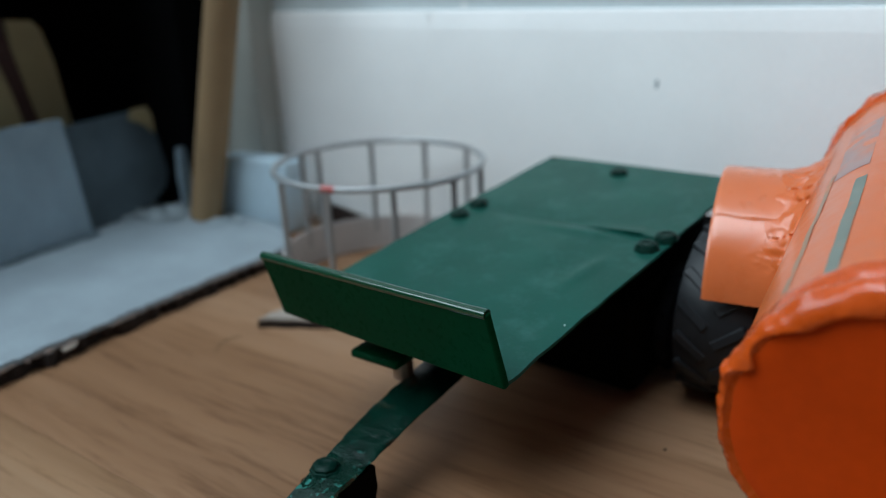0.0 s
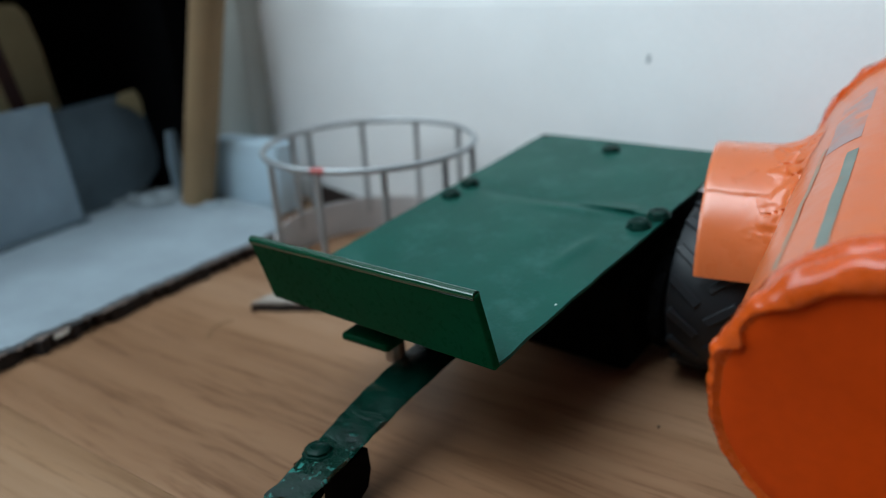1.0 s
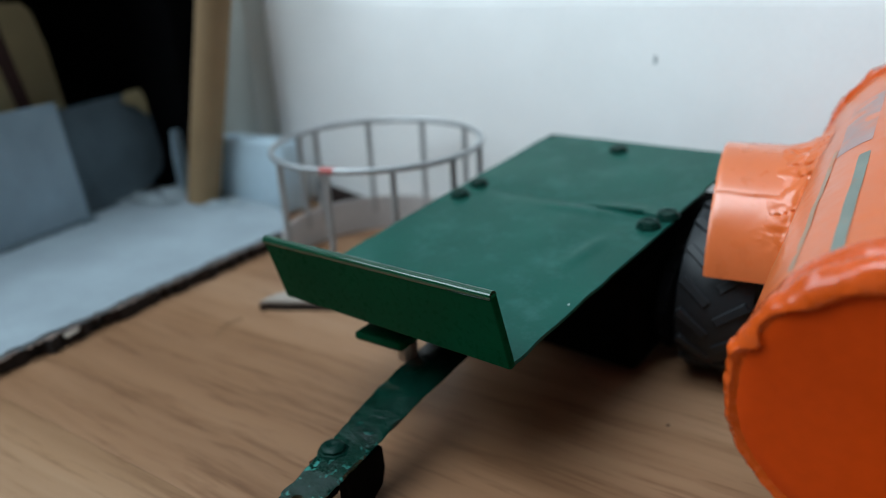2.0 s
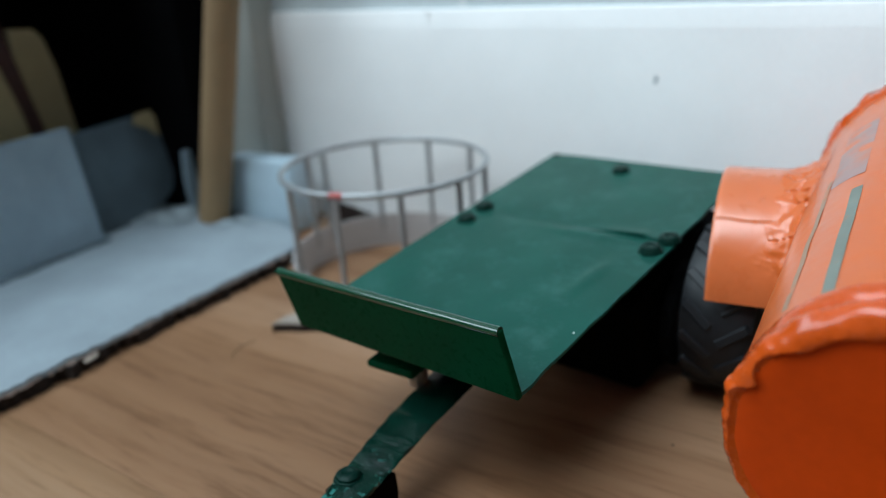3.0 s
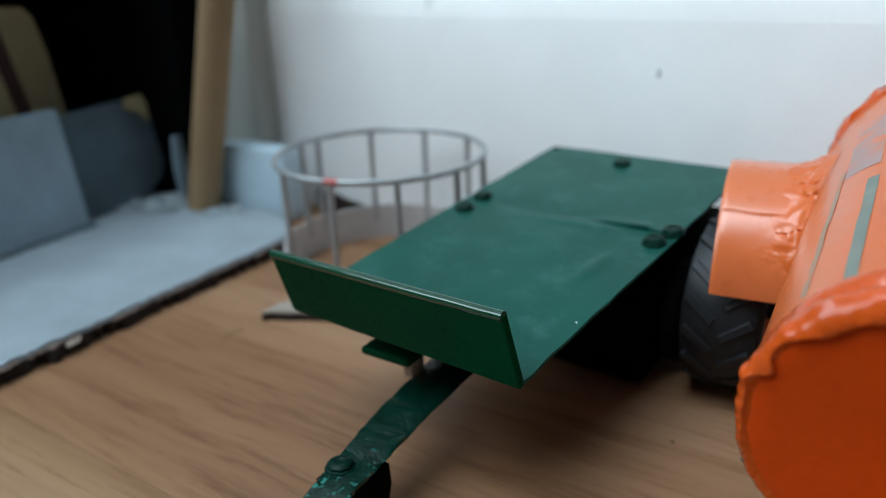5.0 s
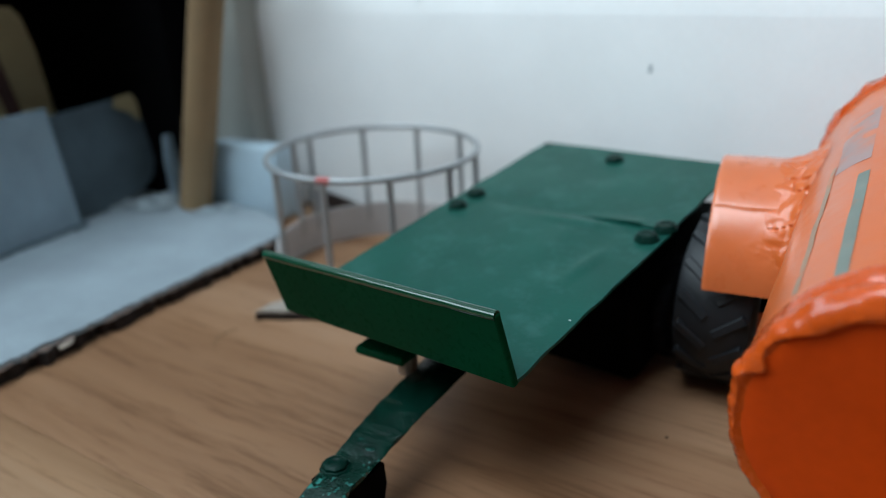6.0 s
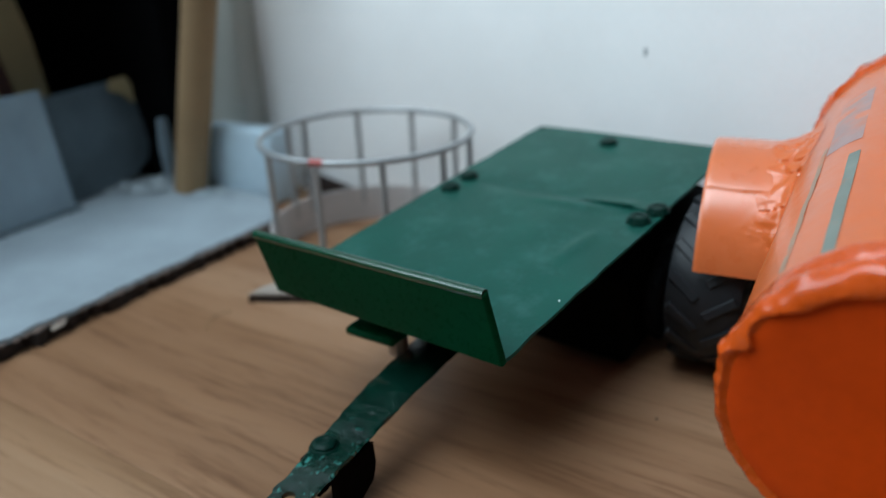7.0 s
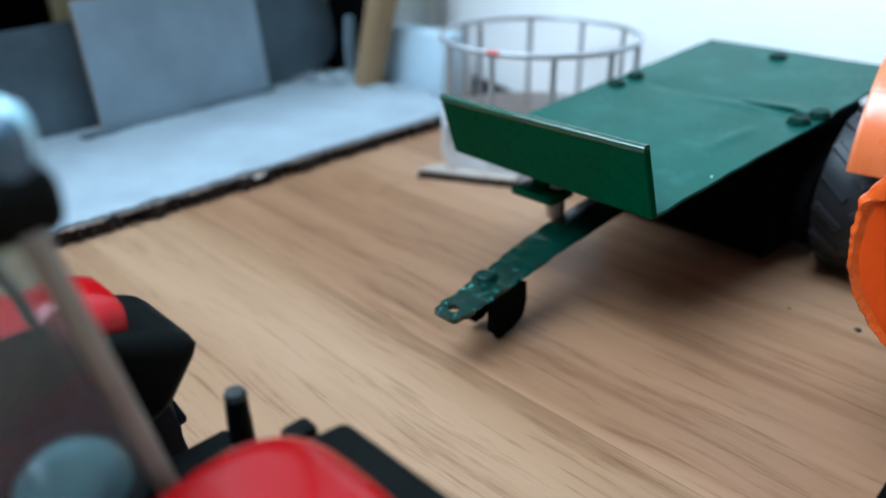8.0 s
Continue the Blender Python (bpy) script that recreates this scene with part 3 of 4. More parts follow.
def wheel(parent, x, y, z, r, w, rim=None, lugs=18, rubber=None):
    """A rubber tyre with chevron lugs on a rim; the axle runs along x."""
    turn = Matrix(((0, 0, 1, 0), (0, 1, 0, 0), (-1, 0, 0, 0), (0, 0, 0, 1)))
    bm = bmesh.new()
    h = w / 2
    prof = [(r * 0.52, -h * 0.8), (r * 0.60, -h * 0.98), (r * 0.80, -h), (r * 0.90, -h * 0.92), (r * 0.945, -h * 0.6), (r * 0.955, 0), (r * 0.945, h * 0.6), (r * 0.90, h * 0.92), (r * 0.80, h), (r * 0.60, h * 0.98), (r * 0.52, h * 0.8)]
    add_lathe(bm, prof, 48)
    bmesh.ops.transform(bm, matrix=turn, verts=bm.verts)
    tyre = part("tyre", bm, rubber or M_RUBBER, parent, at=cm(x, y, z))
    lug = None
    for k in range(lugs):
        for side in (-1, 1):
            a = 2 * math.pi * (k + (0.5 if side > 0 else 0)) / lugs
            m = turn @ Matrix.Rotation(a, 4, "Z") @ cm(r * 0.955, 0, side * h * 0.47) @ Matrix.Rotation(side * radians(38), 4, "X")
            if lug is None:
                lb = bmesh.new()
                add_box(lb, -0.06 * r, -0.05 * r, -h * 0.47, 0.016 * r, 0.05 * r, h * 0.47, 0.012 * r, 1)
                lug = part("lug", lb, rubber or M_RUBBER, tyre, smooth=False, at=m).data
            else:
                ob = new("lug", lug)
                ob.parent = tyre
                ob.matrix_basis = m
    bm = bmesh.new()
    add_lathe(bm, [(0.001, h * 0.30), (r * 0.16, h * 0.34), (r * 0.18, h * 0.15), (r * 0.42, h * 0.2), (r * 0.5, h * 0.72), (r * 0.54, h * 0.78), (r * 0.54, -h * 0.78), (r * 0.5, -h * 0.72), (r * 0.42, -h * 0.2), (r * 0.18, -h * 0.15), (r * 0.16, -h * 0.34), (0.001, -h * 0.3)], 32)
    bmesh.ops.transform(bm, matrix=turn, verts=bm.verts)
    part("rim", bm, rim or M_BLACK, tyre)
    return tyre


def green_trailer():
    t = thing("flatbed_trailer", TRAILER, "toy dark green sheet metal flatbed trailer with a low headboard", "toy trailer")
    joint, length = 8.62, 14.35
    lip = joint - 0.12

    def dents(x, y):
        z = 0.05 * math.exp(-((x - 1.2) / 0.7) ** 2 - ((y - 6.4) / 1.6) ** 2) - 0.03 * math.exp(-((y - lip) / 0.5) ** 2)
        # crease running in from the joint, and a bent run beside the rim
        z += 0.085 * math.exp(-((y - 8.05 - 0.05 * (x - 1.6)) / 0.22) ** 2 - ((x - 1.2) / 1.3) ** 2)
        z += 0.075 * math.exp(-((x - 2.75 - 0.05 * (y - 5)) / 0.22) ** 2 - ((y - 5.6) / 1.1) ** 2)
        return z - 0.03 * math.exp(-((x + 1.4) / 1.0) ** 2 - ((y - 3.6) / 1.2) ** 2)

    plate(t, "front_bed_plate", -3.96, 4.08, 0.0, lip - 0.01, 0.10, dents, 1.0, M_GREEN)
    plate(t, "rear_bed_plate", -4.0, 4.0, lip, length, 0.10, lambda x, y: -0.03 * math.exp(-((y - lip) / 0.5) ** 2) + 0.15 * math.exp(-((y - lip) / 0.40) ** 2) * max(0.0, min(1.0, (x - 0.9) / 2.0)) * (1.0 if x < 3.1 else 0.5), 2.0, M_GREEN)
    # headboard leaning forwards
    hb = cm(0, 0.0, -0.15, 5.5, 0, 0)
    bm = bmesh.new()
    add_box(bm, -4.02, -0.20, -0.05, 4.04, 0.02, 2.1, 0.07, 3)
    # the sheet was cut by hand: lower at one end, its bottom corner trimmed
    for v in bm.verts:
        if v.co.z > 1.0:
            v.co.z -= 0.27 * (4.02 - v.co.x) / 8.04
        else:
            v.co.z += 0.16 * max(0.0, v.co.x) / 4.02
            v.co.x += 0.25 * (v.co.x < 0) + 0.16 * (v.co.x > 0)
        v.co.y += 0.03 * noise.noise((v.co.x * 0.5, 1.0, v.co.z))
    board = part("headboard", bm, M_GREEN_SHADED, t, "dark green headboard", at=hb, flat_sides=True)
    bm = bmesh.new()
    add_sweep(bm, [(x, -0.095 + 0.012 * noise.noise((x, 3, 1)), 2.05 - 0.27 * (4.02 - x) / 8.04 + 0.012 * noise.noise((x * 0.8, 0, 1))) for x in np.linspace(-4.0, 4.0, 40)], 0.125, 18)
    part("rolled_rim", bm, M_GREEN_GLOSS, board, "glossy rolled top edge")
    # screws
    for x, y, r in ((-3.36, 7.45, 0.34), (-3.40, 8.58, 0.34), (3.60, 7.75, 0.36), (3.82, 8.60, 0.36), (-0.34, 13.35, 0.34)):
        screw(t, x, y, 0.03, r)
    for x, y in ((-3.75, 14.1), (3.72, 14.1)):
        screw(t, x, y, -0.12, 0.13)
    for x, y in ((3.90, 2.75),):
        bm = bmesh.new()
        add_lathe(bm, [(0.028, 0.0), (0.02, 0.012), (0.001, 0.018)], 7)
        part("paint_speck", bm, M_SKIRT, t, "tiny white paint speck", at=cm(x, y, 0.035))
    # chassis
    for x in (-2.0, 1.6):
        bm = bmesh.new()
        add_box(bm, x, 2.2, -1.0, x + 0.45, length - 0.4, -0.15, 0.05)
        part("chassis_beam", bm, M_BLACK, t)
    # black boxes added in place of the deep shade under the bed
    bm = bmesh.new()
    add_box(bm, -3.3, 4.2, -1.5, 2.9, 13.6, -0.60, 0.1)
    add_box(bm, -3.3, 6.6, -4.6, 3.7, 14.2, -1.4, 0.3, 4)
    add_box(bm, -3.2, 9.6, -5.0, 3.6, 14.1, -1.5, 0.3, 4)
    part("underside_shade_box", bm, M_BLACK, t, "black boxes standing in for the shade under the bed", flat_sides=True)
    for y in (2.6, 5.0, 8.6, 13.2):
        bm = bmesh.new()
        add_box(bm, -3.5, y, -0.65, 3.5, y + 0.4, -0.16, 0.04)
        part("cross_member", bm, M_BLACK, t)
    bm = bmesh.new()
    add_cyl(bm, (-3.2, 9.7, -3.25), (3.5, 9.7, -3.25), 0.22, seg=16)
    part("axle", bm, M_BLACK, t)
    for x in (-2.3, 1.9):
        bm = bmesh.new()
        add_box(bm, x, 8.4, -3.2, x + 0.4, 9.6, -0.9, 0.05)
        part("axle_bracket", bm, M_BLACK, t)
    for x in (-3.1, 3.45):
        wheel(t, x, 9.7, -3.25, 1.85, 1.25, lugs=14)
    inv = TRAILER.inverted()

    def here(m):
        return inv @ m

    # drawbar: bent flat strip in floor coordinates, front hole at the tip
    bm = bmesh.new()
    line = [(-11.10, 9.62, 1.54), (-11.14, 10.2, 1.58), (-11.24, 11.3, 1.63), (-11.25, 12.3, 1.80), (-11.17, 13.4, 2.06), (-11.03, 14.8, 2.32), (-10.8, 17.2, 2.75), (-10.6, 19.5, 3.2)]
    wid = [0.50, 0.56, 0.60, 0.65, 0.70, 0.73, 0.72, 0.70]
    rows = []
    knots, fine = np.arange(len(line)), np.linspace(0, len(line) - 1, 60)
    line = list(zip(*[np.interp(fine, knots, [p[k] for p in line]) for k in range(3)]))
    wid = np.interp(fine, knots, wid)
    for (x, y, z), w in zip(line, wid):
        rows.append([bm.verts.new((x + s * (w + 0.05 * noise.noise((y * 2.4, s * 5, 1))) + 0.03 * noise.noise((y * 2, s, 1)), y + s * w * -0.05, z + dz)) for s, dz in ((-1, 0.0), (-0.9, 0.05), (0.9, 0.05), (1, 0.0), (0.9, -0.09), (-0.9, -0.09))])
    for a, b in zip(rows, rows[1:]):
        for k in range(6):
            bm.faces.new((a[k], a[(k + 1) % 6], b[(k + 1) % 6], b[k]))
    bm.faces.new(rows[0])
    bm.faces.new(rows[-1][::-1])
    # blunt tip with the hitch hole
    loops = []
    for rad, dz in ((0.17, -0.09), (0.17, 0.04), (1.0, 0.05), (1.0, -0.09)):
        loop = []
        for a in np.linspace(0, 2 * math.pi, 32, endpoint=False):
            ca, sa = math.cos(a), math.sin(a)
            q = rad if rad < 0.5 else (0.44 if sa < 0 else 0.50) / (abs(ca) ** 5 + abs(sa) ** 5) ** 0.2 + 0.02 * noise.noise((ca * 2, sa * 2, 1))
            loop.append(bm.verts.new((-11.06 + q * ca - 0.06 * q * sa, 9.22 + q * sa, 1.53 + dz + 0.03 * q * sa)))
        loops.append(loop)
    for a, b in zip(loops, loops[1:] + loops[:1]):
        for k in range(32):
            bm.faces.new((a[k], a[(k + 1) % 32], b[(k + 1) % 32], b[k]))
    bar = part("drawbar", bm, M_GREEN_WORN, t, "bent green metal strip with chipped paint, painted glints and a hitch hole", at=here(cm(0, 0, 0)))
    screw(bar, 0, 0, 0, 0.36, cm(-11.50, 10.97, 1.65))
    # support foot under the drawbar screw
    bm = bmesh.new()
    side = Matrix(((0, 0, 1, 0), (1, 0, 0, 0), (0, 1, 0, 0), (0, 0, 0, 1)))
    add_strip(bm, [(10.5, 0.30), (10.8, 0.12), (11.3, 0.16), (11.75, 0.40), (11.9, 0.85), (11.85, 1.5), (10.5, 1.5)], 0.30, Matrix.Translation((-10.66, 0, 0)) @ side)
    add_strip(bm, [(10.45, 0.45), (10.65, 0.25), (11.0, 0.25), (11.4, 0.5), (11.5, 1.5), (10.45, 1.5)], 0.28, Matrix.Translation((-11.56, 0, 0)) @ side)
    add_box(bm, -11.8, 10.95, 0.8, -10.7, 11.7, 1.50, 0.08)
    add_box(bm, -10.92, 10.72, 0.0, -10.70, 11.0, 0.4, 0.05)
    part("support_foot", bm, M_BLACK, t, "black folded support foot", at=here(cm(0, 0, 0)))
    # pin and bracket under the headboard
    bm = bmesh.new()
    add_cyl(bm, (-11.9, 14.75, 2.2), (-11.9, 14.75, 3.9), 0.28, seg=20, bevel=0.08)
    add_cyl(bm, (-11.9, 14.75, 2.45), (-11.9, 14.75, 2.75), 0.30, seg=6)
    part("pin", bm, M_STEEL, t, "bare steel pin", at=here(cm(0, 0, 0)))
    bm = bmesh.new()
    add_box(bm, -12.95, 13.72, 3.04, -11.3, 14.9, 3.30, 0.11, 3)
    add_box(bm, -12.5, 14.3, 3.2, -12.0, 14.8, 4.3, 0.04)
    part("bracket", bm, M_GREEN_SHADED, t, at=here(cm(0, 0, 0)))


green_trailer()


# ---- orange tanker ----
def orange_tanker():
    base = cm(0.23, 12.3, 5.5, 5.4, 0, 2.0)
    t = thing("slurry_tanker", base, "toy orange slurry tanker with thick glossy hand-brushed paint", "toy tanker")
    R, L = 2.98, 13.9
    turn = Matrix(((1, 0, 0, 0), (0, 0, 1, 0), (0, -1, 0, 0), (0, 0, 0, 1)))  # lathe z -> y
    bm = bmesh.new()
    add_lathe(bm, [(R - 0.12, 0.10), (R - 0.06, 0.6), (R - 0.04, 1.0)] + [(R - 0.05, y) for y in np.linspace(1.6, L - 1.4, 14)] + [(R - 0.02, L - 0.9), (R - 0.12, L - 0.2)], 288, m=turn, wobble=0.03)
    part("tank", bm, M_ORANGE, t)
    bm = bmesh.new()
    add_lathe(bm, [(0.001, 0.03), (1.2, 0.03), (2.0, 0.03), (R - 0.5, 0.03), (R - 0.2, 0.035), (R - 0.08, 0.12)], 96, m=turn, wobble=0.015)
    part("front_end", bm, M_ORANGE_END, t)
    # front rim: a double ridge of thick paint whose lip folds unevenly over the end plate
    bm = bmesh.new()
    rings = []
    for a in np.linspace(0, 2 * math.pi, 320, endpoint=False):
        deg = math.degrees(a)
        out = Vector((math.cos(a), 0, math.sin(a)))
        ripple = noise.noise(out * 3.0)
        top = max(0.0, min(1.0, (deg - 40) / 40)) * max(0.0, min(1.0, (146 - deg + 4 * ripple) / 16))
        low = max(0.0, min(1.0, (deg - 168) / 8)) * max(0.0, min(1.0, (262 - deg) / 30))
        lip = 0.03 + top * (0.30 + 0.10 * noise.noise(out * 2.2)) + 0.22 * math.exp(-((deg - 157) / 4) ** 2) + 0.015 * noise.noise(out * 9.0)
        fold = 0.10 * math.exp(-((deg - 165) / 3.0) ** 2) + low * (0.05 * max(0.0, noise.noise(out * 6.0)) + 0.03 * noise.noise(out * 17.0))
        soft = 0.05 * ripple + 0.03 * noise.noise(out * 7.0)
        thick = min(1.0, max(0.0, lip - 0.04) / 0.16)
        over = 0.004 + 0.05 * thick
        ridge = max(0.0, min(1.0, (140 - deg) / 22)) if deg < 200 else 0.0
        prof = [(R - 0.06 - 0.07 * ridge, 1.04), (R - 0.045, 0.98), (R - 0.03 + 0.09 * ridge, 0.90 + soft), (R - 0.025 + 0.105 * ridge, 0.80 + soft), (R - 0.02 + 0.07 * ridge, 0.66), (R - 0.015 - soft * ridge, 0.54), (R - 0.01, 0.44), (R + 0.03 + soft, 0.32),
                (R + 0.03 + soft, 0.20), (R - 0.01, 0.08), (R - 0.08, 0.0), (R - 0.08 - lip * 0.45, -0.01 - over), (R - 0.08 - lip * 0.85, -0.01 - 1.4 * over), (R - 0.10 - lip, -over), (R - 0.13 - lip + 0.02 * thick, 0.015 * (1 - thick)), (R - 0.22 - lip + 0.17 * thick, 0.038 + 0.035 * thick)]
        ring = []
        for k, (rad, y) in enumerate(prof):
            q = out * rad + Vector((0, y, 0))
            n = 0.035 * noise.noise(q * 2.2) + 0.018 * noise.noise(q * 6.0)
            flare = fold if 6 <= k <= 11 else 0.0
            ring.append(bm.verts.new(out * (rad + n + flare) + Vector((0, y - 0.5 * n - 0.35 * flare, 0))))
        rings.append(ring)
    for k, a in enumerate(rings):
        b = rings[(k + 1) % len(rings)]
        for m in range(len(a) - 1):
            bm.faces.new((a[m], a[m + 1], b[m + 1], b[m]))
    part("front_rim", bm, M_ORANGE_LUMP, t, "lumpy painted seam")
    bm = bmesh.new()
    add_lathe(bm, [(R - 0.1, L - 1.0), (R + 0.08, L - 0.8), (R + 0.10, L - 0.2), (R - 0.02, L + 0.05), (R - 0.3, L + 0.1), (1.5, L + 0.05), (0.001, L + 0.05)], 200, m=turn, wobble=0.09)
    for v in bm.verts:
        v.co += Vector((v.co.x, 0, v.co.z)).normalized() * (0.07 * noise.noise(v.co * 2.4) + 0.05 * noise.noise(v.co * 5.5))
    part("rear_rim", bm, M_ORANGE_LUMP, t)
    # dull strips and a pinkish grey patch along the upper side
    for a0, a1, y0, y1, name in ((120.0, 124.8, 1.15, 6.0, "grey_strip"), (138.4, 141.2, 1.2, 7.6, "grey_strip"), (121, 138, 6.9, 10.9, "pinkish_patch")):
        bm = bmesh.new()
        add_lathe(bm, [(R - {120.0: 0.036, 138.4: 0.039}.get(a0, 0.045), y) for y in np.linspace(y0, y1, 24)], 14, m=turn, wobble=0.03, arc=(radians(-a1), radians(-a0)))
        part(name, bm, {120.0: M_STRIP_GREY, 138.4: M_STRIP_THIN}.get(a0, M_PATCH_PINK), t, "dull narrow strip" if name == "grey_strip" else "pinkish grey patch")
    inv = base.inverted()
    # half-round mudguard over the wheel, open below, cut straight along its foot
    phi = radians(8)
    axis = Vector((math.cos(phi), math.sin(phi), 0))
    ahead = Vector((math.sin(phi), -math.cos(phi), 0))
    r = 3.0
    hub = Vector((-5.15, 19.7, 4.2)) - ahead * r

    def shell(k, d, rad):
        return hub + axis * d + (ahead * math.cos(k) + Vector((0, 0, 1)) * math.sin(k)) * rad

    def skin(k, d):
        n = ahead * math.cos(k) + Vector((0, 0, 1)) * math.sin(k)
        q = shell(k, d, r)
        # a second coat of paint ends in a step along the upper side
        edge = 0.80 + 0.03 * noise.noise((d * 1.5, 0, 3))
        step = 0.035 * max(0.0, min(1.0, (k - edge) / 0.03))
        low = max(0.0, 1 - abs(k - 0.42) / 0.4)
        grow = max(0.0, min(1.0, (d - 1.5 + 0.75 * low - 0.5 * noise.noise(n * 2.5)) / 1.2))
        crinkle = grow * (0.02 + (0.02 + 0.03 * low) * abs(noise.noise(q * 5.0)) + (0.012 + 0.022 * low) * noise.noise(q * 9.0))
        return q + n * (step + crinkle + 0.012 * noise.noise(q * 0.9))

    bm = bmesh.new()
    angles = np.linspace(0, radians(172), 200)
    depths = [0.0, 0.05, 0.12] + list(np.linspace(0.25, 4.6, 66))
    rows = []
    for k in angles:
        row = [bm.verts.new(shell(k, 4.6, r - 0.16)), bm.verts.new(shell(k, 0.06, r - 0.16)), bm.verts.new(shell(k, 0.0, r - 0.10))]
        row += [bm.verts.new(skin(k, d) - (skin(k, d) - shell(k, d, 0)).normalized() * (0.04 if d == 0 else 0.012 if d < 0.1 else 0)) for d in depths]
        rows.append(row)
    for one, two in zip(rows, rows[1:]):
        for m in range(len(one) - 1):
            bm.faces.new((one[m], one[m + 1], two[m + 1], two[m]))
    for row in (rows[0], rows[-1]):
        bm.faces.new(row)
    part("mudguard", bm, M_ORANGE_GLOSS, t, "glossy orange mudguard over the wheel", at=inv @ cm(0, 0, 0))

    # filler smoothed over the joint, its skin torn and crinkled
    def meets(k, rad):
        for d in np.linspace(0.5, 5.2, 240):
            q = shell(k, d, rad)
            loc = inv @ (q * C) / C
            if math.hypot(loc.x, loc.z) < R - 0.04:
                return q, d
        return q, d

    bm = bmesh.new()
    rows = []
    for k in np.linspace(0.02, radians(172), 200):
        wide = 0.45 + 0.22 * noise.noise((math.cos(k) * 2.2, math.sin(k) * 2.2, 5))
        wide *= min(1.0, 0.25 + k / 0.7) * (1 + 0.7 * math.sin(k) ** 3)
        s0, d0 = meets(k, r)
        s1, _ = meets(k, r + wide)
        start = shell(k, d0 - 0.55 - 0.9 * wide, r - 0.02)
        out = ahead * math.cos(k) + Vector((0, 0, 1)) * math.sin(k) - axis
        row = []
        for u in np.linspace(0, 1, 36):
            q = start * (1 - u) ** 2 + s0 * 2 * u * (1 - u) + s1 * u * u
            rough = min(1.0, 6 * u, 6 * (1 - u))
            crack = max(0.0, abs(noise.noise(q * 1.7)) * -9 + 0.5)
            q = q + out * rough * (0.035 + 0.04 * noise.noise(q * 2.2) + 0.02 * noise.noise(q * 6.0) + 0.010 * noise.noise(q * 15.0) - 0.13 * crack)
            row.append(bm.verts.new(q))
        rows.append(row)
    for one, two in zip(rows, rows[1:]):
        for m in range(len(one) - 1):
            bm.faces.new((one[m], one[m + 1], two[m + 1], two[m]))
    part("filled_joint", bm, M_ORANGE, t, "crinkled orange filler with torn skin", at=inv @ cm(0, 0, 0))
    # axle and wheels
    bm = bmesh.new()
    add_cyl(bm, (-4.9, 22.6, 2.7), (5.0, 22.6, 2.7), 0.25, seg=16)
    add_box(bm, -2.0, 21.8, 2.5, 2.2, 23.4, 4.0, 0.1)
    part("axle", bm, M_BLACK, t, at=inv @ cm(0, 0, 0))
    for x in (-4.9, 5.2):
        ob = wheel(t, 0, 0, 0, 2.78, 2.3, rim=M_ORANGE, lugs=17, rubber=M_TREAD)
        ob.matrix_basis = inv @ cm(x, 22.6, 2.79)
    # drawbar and jockey foot out of sight below the front end
    bm = bmesh.new()
    add_box(bm, -0.5, 6.8, 1.6, 0.5, 16.0, 2.1, 0.1)
    add_box(bm, -0.3, 8.6, 0.0, 0.3, 9.3, 1.7, 0.08)
    add_box(bm, -0.8, 14.5, 2.0, 1.2, 16.0, 3.2, 0.1)
    part("drawbar", bm, M_BLACK, t, at=inv @ cm(0, 0, 0))


orange_tanker()


# ---- red toy tractor ----
def slab_quad(quad, push):
    """A thin pane from four corners, thickened along push."""
    bm = bmesh.new()
    a = [bm.verts.new(q) for q in quad]
    b = [bm.verts.new(Vector(q) + Vector(push)) for q in quad]
    bm.faces.new(a)
    bm.faces.new(b[::-1])
    for k in range(4):
        bm.faces.new((a[k], b[k], b[(k + 1) % 4], a[(k + 1) % 4]))
    return bm


